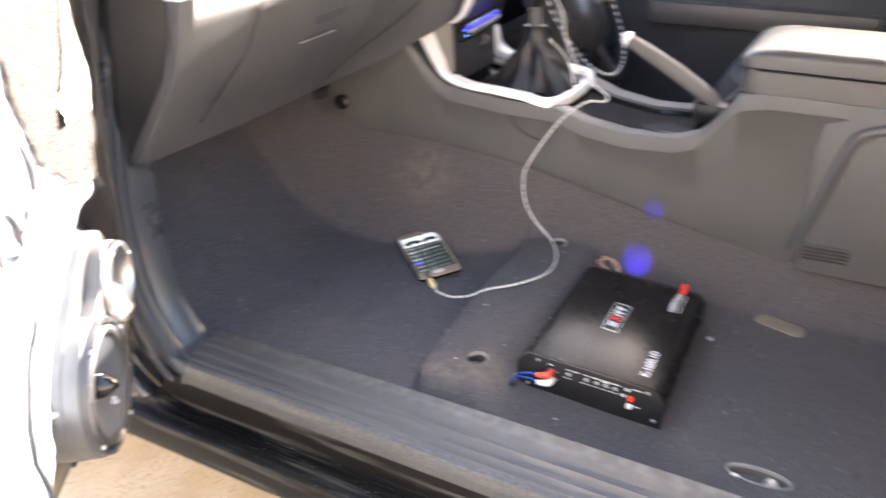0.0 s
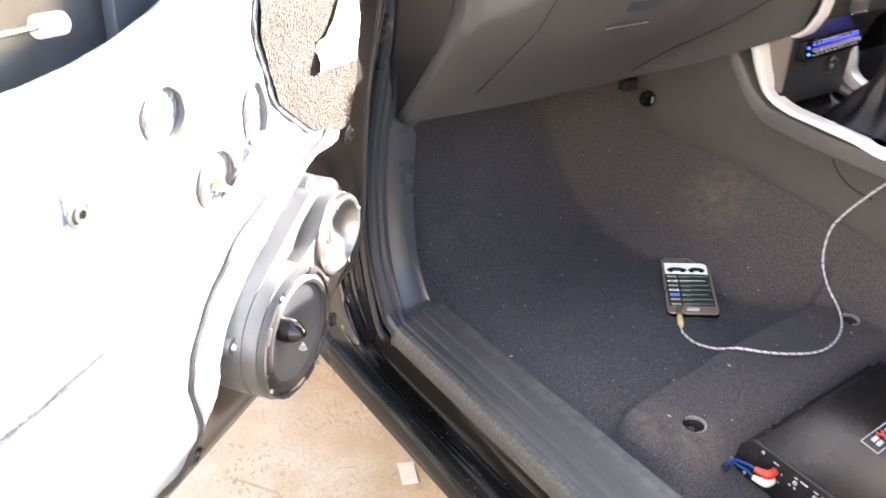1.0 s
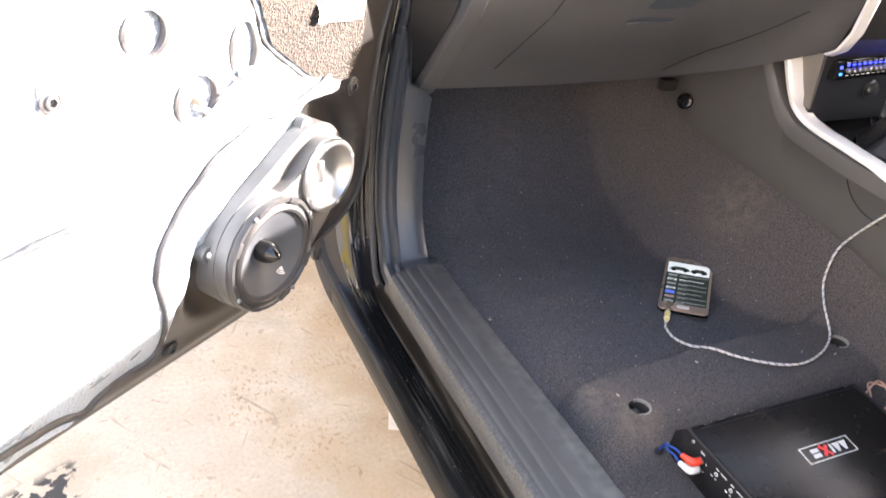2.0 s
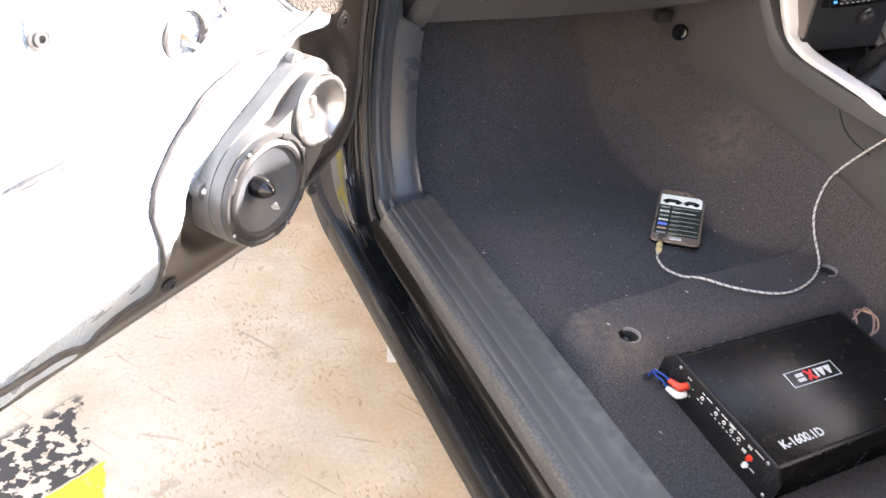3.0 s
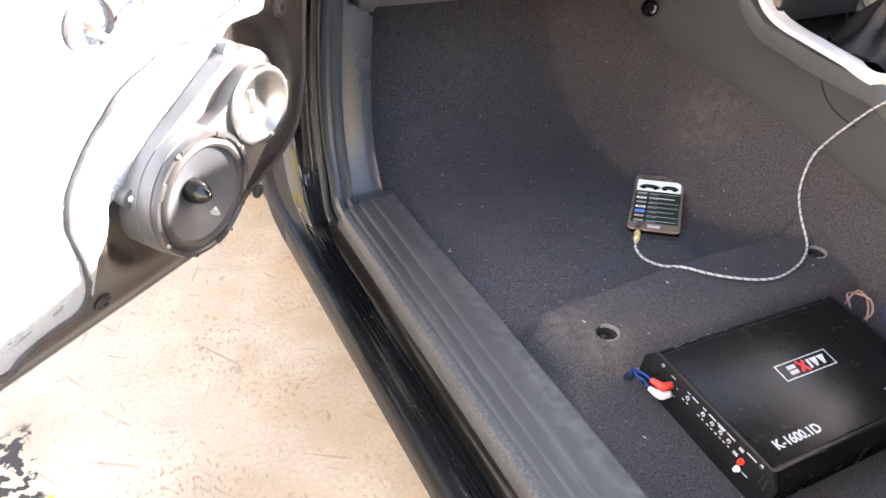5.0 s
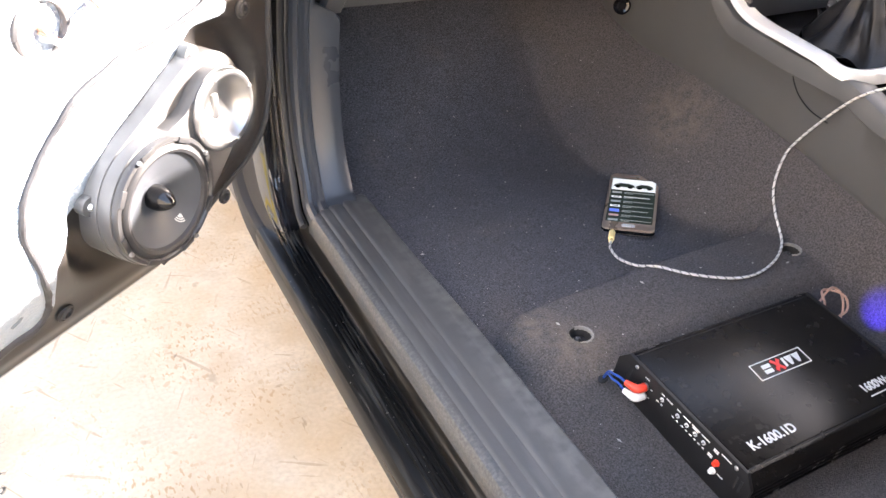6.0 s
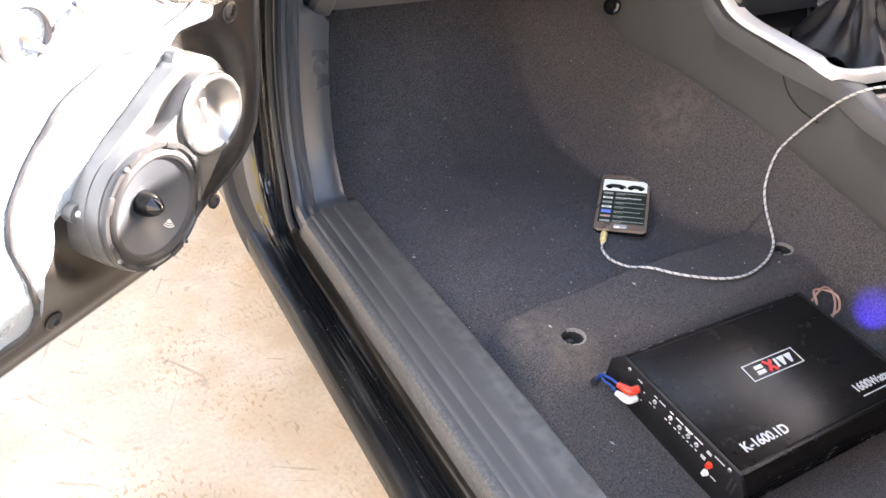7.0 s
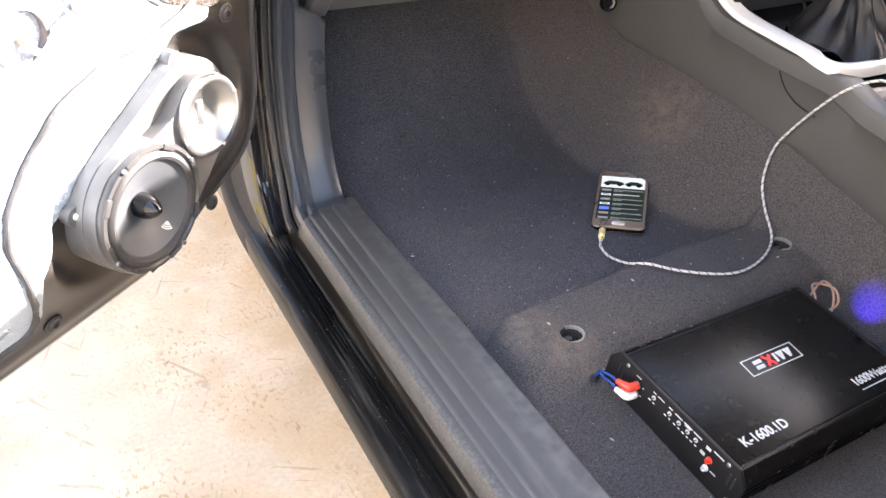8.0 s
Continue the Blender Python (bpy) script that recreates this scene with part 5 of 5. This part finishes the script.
def on_panel(name, y, z, wide, tall, colour, depth=0.0005):
    return part(name, box(depth, wide, tall, 0, (-0.0008 - depth / 2, y, z)), colour, front)


for y, z in ((0.187, 0.0535), (0.0213, 0.0545), (0.198, 0.009), (0.006, 0.012)):
    part("panel_screw", moved(lathe([(0, 0.0016), (0.0018, 0.0016), (0.0028, 0.0006), (0.0028, 0)], 10), pose(-0.0008, y, z, 0, -90, 0)), STEEL, front)
for y in (0.1925, 0.1990, 0.0080, 0.0145):
    on_panel("panel_slot", y, 0.038, 0.0026, 0.017, DARK)
# trim pots with ticks below and legends above, all in bars
for y in (0.138, 0.111, 0.0956, 0.0815, 0.068):
    part("trim_pot", moved(lathe([(0.0030, 0), (0.0030, 0.0008), (0.0022, 0.0013), (0, 0.0013)], 14), pose(-0.0008, y, 0.0450, 0, -90, 0)), INKGREY, front, "slotted trim pot")
    part("pot_slot", moved(box(0.0006, 0.0010, 0.0046), pose(-0.0023, y, 0.0450, 35, 0, 0)), DARK, front)
    for dy, w in ((0.0048, 0.0038), (-0.0022, 0.0030)):
        on_panel("legend", y + dy, 0.0382, w, 0.0013, WHITEINK)
for y, z, w in ((0.167, 0.0520, 0.0075), (0.139, 0.0522, 0.0050), (0.128, 0.0522, 0.0105), (0.112, 0.0525, 0.0060), (0.0985, 0.0522, 0.0120), (0.0835, 0.0525, 0.0130), (0.0835, 0.0502, 0.0090), (0.0680, 0.0525, 0.0130), (0.0500, 0.0512, 0.0070), (0.0500, 0.0488, 0.0070), (0.0355, 0.0535, 0.0150), (0.0545, 0.0400, 0.0070), (0.0545, 0.0375, 0.0070), (0.0330, 0.0260, 0.0085), (0.1560, 0.0300, 0.0024), (0.1560, 0.0430, 0.0024)):
    on_panel("legend", y, z, w, 0.0013, WHITEINK)
for z, c in ((0.0375, REDPL), (0.0245, WHITEPL)):
    part("rca_socket", moved(lathe([(0.0050, 0), (0.0050, 0.0015), (0.0036, 0.002), (0.0036, 0.006), (0.0026, 0.006), (0.0026, 0.001), (0, 0.001)], 16), pose(-0.0008, 0.0435, z, 0, -90, 0) @ Matrix.Scale(0.85, 4)), c, front)
# top print
TOPZA = 0.0596
part("lettering", text_mesh("K-1600.1D", 0.0175), WHITEINK, amp, "white model lettering", pose(0.071, 0.034, TOPZA))
part("lettering", text_mesh("1600Watts", 0.0165), WHITEINK, amp, "white power lettering", pose(0.285, 0.040, TOPZA))
part("lettering_line", box(0.070, 0.0016, 0.0004, 0, (0.285, 0.0275, TOPZA)), WHITEINK, amp)
def frame_loop(sx, sy, z):
    return [(-sx - sy * 0.10, -sy, z), (sx - sy * 0.10, -sy, z), (sx + sy * 0.10, sy, z), (-sx + sy * 0.10, sy, z)]


logo = part("badge", loft([frame_loop(0.0480, 0.0130, 0), frame_loop(0.0480, 0.0130, 0.0007), frame_loop(0.0467, 0.0118, 0.0007), frame_loop(0.0467, 0.0118, 0.0002)], True), WHITEINK, amp, "small framed badge with red and white shapes", pose(0.180, 0.1155, TOPZA))


def slanted(x, y, sx, sy, colour, lean=0.22):
    part("badge_shape", loft([[(x - sx / 2 + (y - sy / 2) * lean, y - sy / 2, o), (x + sx / 2 + (y - sy / 2) * lean, y - sy / 2, o), (x + sx / 2 + (y + sy / 2) * lean, y + sy / 2, o), (x - sx / 2 + (y + sy / 2) * lean, y + sy / 2, o)] for o in (0.0002, 0.0008)], True, True), colour, logo)


for y in (-0.0040, 0.0040):
    slanted(-0.0250, y, 0.0145, 0.0058, WHITEINK)
for a in (52, -52):
    part("badge_shape", moved(box(0.0215, 0.0046, 0.0007), pose(-0.0060, 0, 0.0008, 0, 0, a - 6)), REDINK, logo)
slanted(0.0070, 0, 0.0042, 0.0140, WHITEINK)
for x in (0.0180, 0.0320):
    part("badge_shape", loft([[(x - 0.0035, -0.0070, o), (x, -0.0070, o), (x + 0.0075, 0.0070, o), (x - 0.0055, 0.0070, o)] for o in (0.0002, 0.0008)], True, True), WHITEINK, logo)
# blue indicator at the far end
led = part("indicator", moved(lathe([(0.004, 0), (0.004, 0.003), (0, 0.005)], 12), pose(AL + 0.0008, 0.155, 0.030, 0, 90, 0)), BLUELED, amp, "lit blue indicator")
def led_beam(eye, target, watts, spread):
    lamp = new("indicator_light", bpy.data.lights.new("indicator_light", "SPOT"))
    lamp.data.energy, lamp.data.color, lamp.data.spot_size, lamp.data.spot_blend, lamp.data.shadow_soft_size = watts, (0.06, 0.03, 1.0), radians(spread), 0.9, 0.003
    lamp.matrix_world = look(eye, target)


# two added spots clear of the indicator, each aimed at one blue pool
led_beam((0.530, -0.128, 0.356), (0.612, -0.108, 0.345), 0.15, 54)
led_beam((0.530, -0.130, 0.356), (0.640, -0.122, 0.446), 0.08, 20)
for y, c in ((0.05, REDPL), (0.075, RUBBER)):
    part("terminal", box(0.014, 0.020, 0.016, 0.003, (AL + 0.006, y, 0.030)), c, amp)

# ---- leads at the amplifier ----
def rca(y, z, c, bend):
    t = thing("rca_plug", ("red" if c is REDPL else "white") + " angled signal plug pushed into the amplifier", "plug", "signal plugs")
    part("shell", tube(spline([(0.1415, y, z), (0.1360, y, z), (0.1315, y + 0.001, z), (0.1290, y + 0.005, z), (0.1275, y + 0.010, z), (0.1255, y + bend, z)], 5), lambda s: 0.0055 if s < 0.55 else 0.0055 - 0.0045 * (s - 0.55), 16), c, t)
    part("collar", tube([(0.1440, y, z), (0.1385, y, z)], 0.0052, 14), STEEL, t)
rca(-0.1165, 0.3830, REDPL, 0.0165)
rca(-0.1175, 0.3695, WHITEPL, 0.0170)
lead = thing("signal_lead", "thin blue twin lead entering a slit in the carpet", "wire")
for k in range(2):
    part("wire", tube(spline([(0.1255, -0.101, 0.383 - 0.013 * k), (0.122, -0.093, 0.386 - 0.010 * k), (0.119, -0.084, 0.385 - 0.008 * k), (0.123, -0.071, 0.376 - 0.004 * k), (0.128, -0.060, 0.352)], 6), 0.0015, 8), BLUEPL, lead)
slit = tagged(part("carpet_slit", moved(lathe([(0, 0.0006), (0.011, 0.0005), (0.013, -0.001)], 20), pose(0.128, -0.060, carpet_z(0.128, -0.060) + 0.001, 0, 0, 40) @ Matrix.Diagonal((1, 0.5, 1, 1))), DARK), "dark slit cut in the carpet for a lead", "hole")
spkw = thing("speaker_wire", "bare-ended pinkish copper twin speaker wire", "wire")
for k in range(2):
    o = 0.007 * k
    part("strand", tube(spline([(0.478, -0.085 - o, 0.356), (0.494, -0.076 - o * 1.5, 0.366 + o), (0.520, -0.066 + o, 0.374 - o * 0.5), (0.542, -0.060 + 0.5 * o, 0.372 - o), (0.550, -0.070 - 1.0 * o, 0.366), (0.538, -0.088 - o, 0.357), (0.512, -0.104 + o, 0.352), (0.482, -0.108 + o, 0.354)], 6), 0.0017, 8), COPPER, spkw)
pw = thing("power_lead", "thick red power lead at the amplifier's end", "wire")
part("wire", tube(spline([(0.478, -0.225, 0.366), (0.500, -0.226, 0.370), (0.525, -0.222, 0.358), (0.545, -0.212, 0.345)], 6), 0.0055, 10), REDPL, pw)
fl = thing("floor_screw", "small pale screw head lying on the carpet", "screw", m=pose(0.455, -0.287, carpet_z(0.455, -0.287)))
part("head", lathe([(0, 0.004), (0.003, 0.004), (0.005, 0.0015), (0.005, 0)], 12), STEEL, fl)

# ---- phone with its braided lead ----
PX, PY = 0.4180, 0.2520
phone = thing("phone", "bronze-edged smartphone showing a lit page, face up on carpet", "phone", m=pose(PX, PY, 0.3575, 0, 0, -42.5) @ pose(0, 0, 0, 4.2, -6.0, 0) @ Matrix.Scale(1.06, 4))
part("body", prism(round_rect(0.0785, 0.1535, 0.009), 0, 0.0085, 0.0018), PHONEGOLD, phone, "bronze metal body")
part("glass", prism(round_rect(0.0755, 0.1505, 0.008), 0.0084, 0.0090), PHONEGOLD, phone)
part("side_band", loft([[(x, y, z) for x, y in round_rect(0.0800, 0.155, 0.0095)] for z in (0.001, 0.007)], True), BLACKGLASS, phone)
scr = part("screen", box(0.0700, 0.1210, 0.0006, 0, (0, 0.002, 0.0092)), SCREEND, phone, "lit screen with a picture banner and text rows")
Z = 0.00965
part("banner", box(0.0690, 0.0320, 0.0002, 0, (0, 0.0440, Z)), SCREENW, scr)
for x, sx in ((-0.015, 0.034), (0.017, 0.028)):
    part("banner_shape", moved(prism([(-sx / 2, -0.004), (sx / 2, -0.004), (sx * 0.45, 0.002), (sx * 0.2, 0.006), (-sx * 0.2, 0.0065), (-sx * 0.45, 0.001)], 0, 0.0002), pose(x, 0.0405, Z + 0.0002)), SCREEND, scr)
    for q in (-0.28, 0.28):
        part("banner_shape", moved(lathe([(0.0, 0.0002), (0.0042, 0.0002), (0.0042, 0)], 12), pose(x + q * sx, 0.0368, Z + 0.0002)), BLACKGLASS, scr)
ROWGREY = glow("screen_grey", (0.26, 0.29, 0.28), 0.03)
SCREENP = glow("screen_pink", (0.40, 0.26, 0.24), 0.03)
for k in range(7):
    y = 0.0205 - 0.0125 * k
    c = (ROWGREY, SCREENW, ROWGREY, SCREENW, SCREENB, SCREENP, ROWGREY)[k]
    part("icon", box(0.015, 0.0075 if c is SCREENB else 0.0048, 0.0002, 0, (-0.0245, y, Z)), c, scr)
    if c is SCREENW:
        part("icon_mark", box(0.010, 0.0016, 0.0002, 0, (-0.0245, y, Z + 0.0002)), SCREEND, scr)
    part("text_row", box(0.046 - 0.006 * (k % 3 == 1), 0.0014, 0.0002, 0, (0.010 - 0.003 * (k % 3 == 1), y + 0.0012, Z)), SCREENW if k == 1 else ROWGREY, scr)
    part("text_row", box(0.014, 0.0011, 0.0002, 0, (-0.006, y - 0.0022, Z)), ROWGREY, scr)
part("home_button", prism(round_rect(0.020, 0.0075, 0.003), 0.0089, 0.0098, 0.0003), SILVER, phone, "", pose(0, -0.0665, 0))
part("earpiece", box(0.016, 0.0018, 0.0004, 0, (0, 0.0705, 0.0091)), STEEL, phone)
cord = thing("audio_lead", "black and white braided audio lead with a yellow plug", "cable")
pm = phone.matrix_basis
plug_at = pm @ Vector((-0.022, -0.0770, 0.0045))
out = (pm.to_3x3() @ Vector((0, -1, 0))).normalized()
part("plug", tube([plug_at, plug_at + out * 0.004, plug_at + out * 0.0045, plug_at + out * 0.022, plug_at + out * 0.023, plug_at + out * 0.029], lambda s: 0.0028 if s < 0.15 else (0.0052 if s < 0.75 else 0.0034), 12), YELPL, cord, "gold-yellow plug")
start = plug_at + out * 0.028
LEAD = [start, start + out * 0.012, (0.312, 0.166, 0.353), (0.308, 0.141, 0.354), (0.314, 0.108, 0.362), (0.325, 0.077, 0.378), (0.352, 0.047, 0.379), (0.385, 0.023, 0.379), (0.417, 0.009, 0.378), (0.448, 0.005, 0.378), (0.483, 0.012, 0.378), (0.518, 0.027, 0.379), (0.550, 0.052, 0.382), (0.571, 0.095, 0.404), (0.582, 0.120, 0.434), (0.600, 0.133, 0.475), (0.608, 0.125, 0.508), (0.611, 0.087, 0.572), (0.6105, 0.053, 0.615), (0.614, 0.015, 0.644), (0.640, -0.008, 0.640), (0.68, 0.0, 0.640), (0.715, 0.045, 0.650), (0.745, 0.09, 0.68), (0.752, 0.115, 0.72), (0.75, 0.125, 0.77), (0.745, 0.15, 0.82)]
line = spline(LEAD, 10)
part("cord", tube(line, 0.0020, 10), mat("braid_white", (0.60, 0.59, 0.57), 0.6, var=0.25, scale=300, bump=0.4, bscale=900, depth=0.0006), cord, "white braid with dark flecks")
# dark strands of the braid
acc, braid, side = 0.0, bmesh.new(), Vector((0, 0, 1))
for s in (0,):
    pts = []
    acc = 0.0
    for a, b in zip(line, line[1:]):
        d = (b - a)
        n1 = d.normalized().cross(Vector((0.3, 0.2, 0.93))).normalized()
        n2 = d.normalized().cross(n1)
        for q in range(3):
            ph = (acc + d.length * q / 3) / 0.013 * 2 * math.pi + s * math.pi
            pts.append(a + d * q / 3 + 0.0017 * (n1 * math.cos(ph) + n2 * math.sin(ph)))
        acc += d.length
    add(braid, tube(pts, 0.0007, 5))
part("braid", braid, LEATHER, cord)
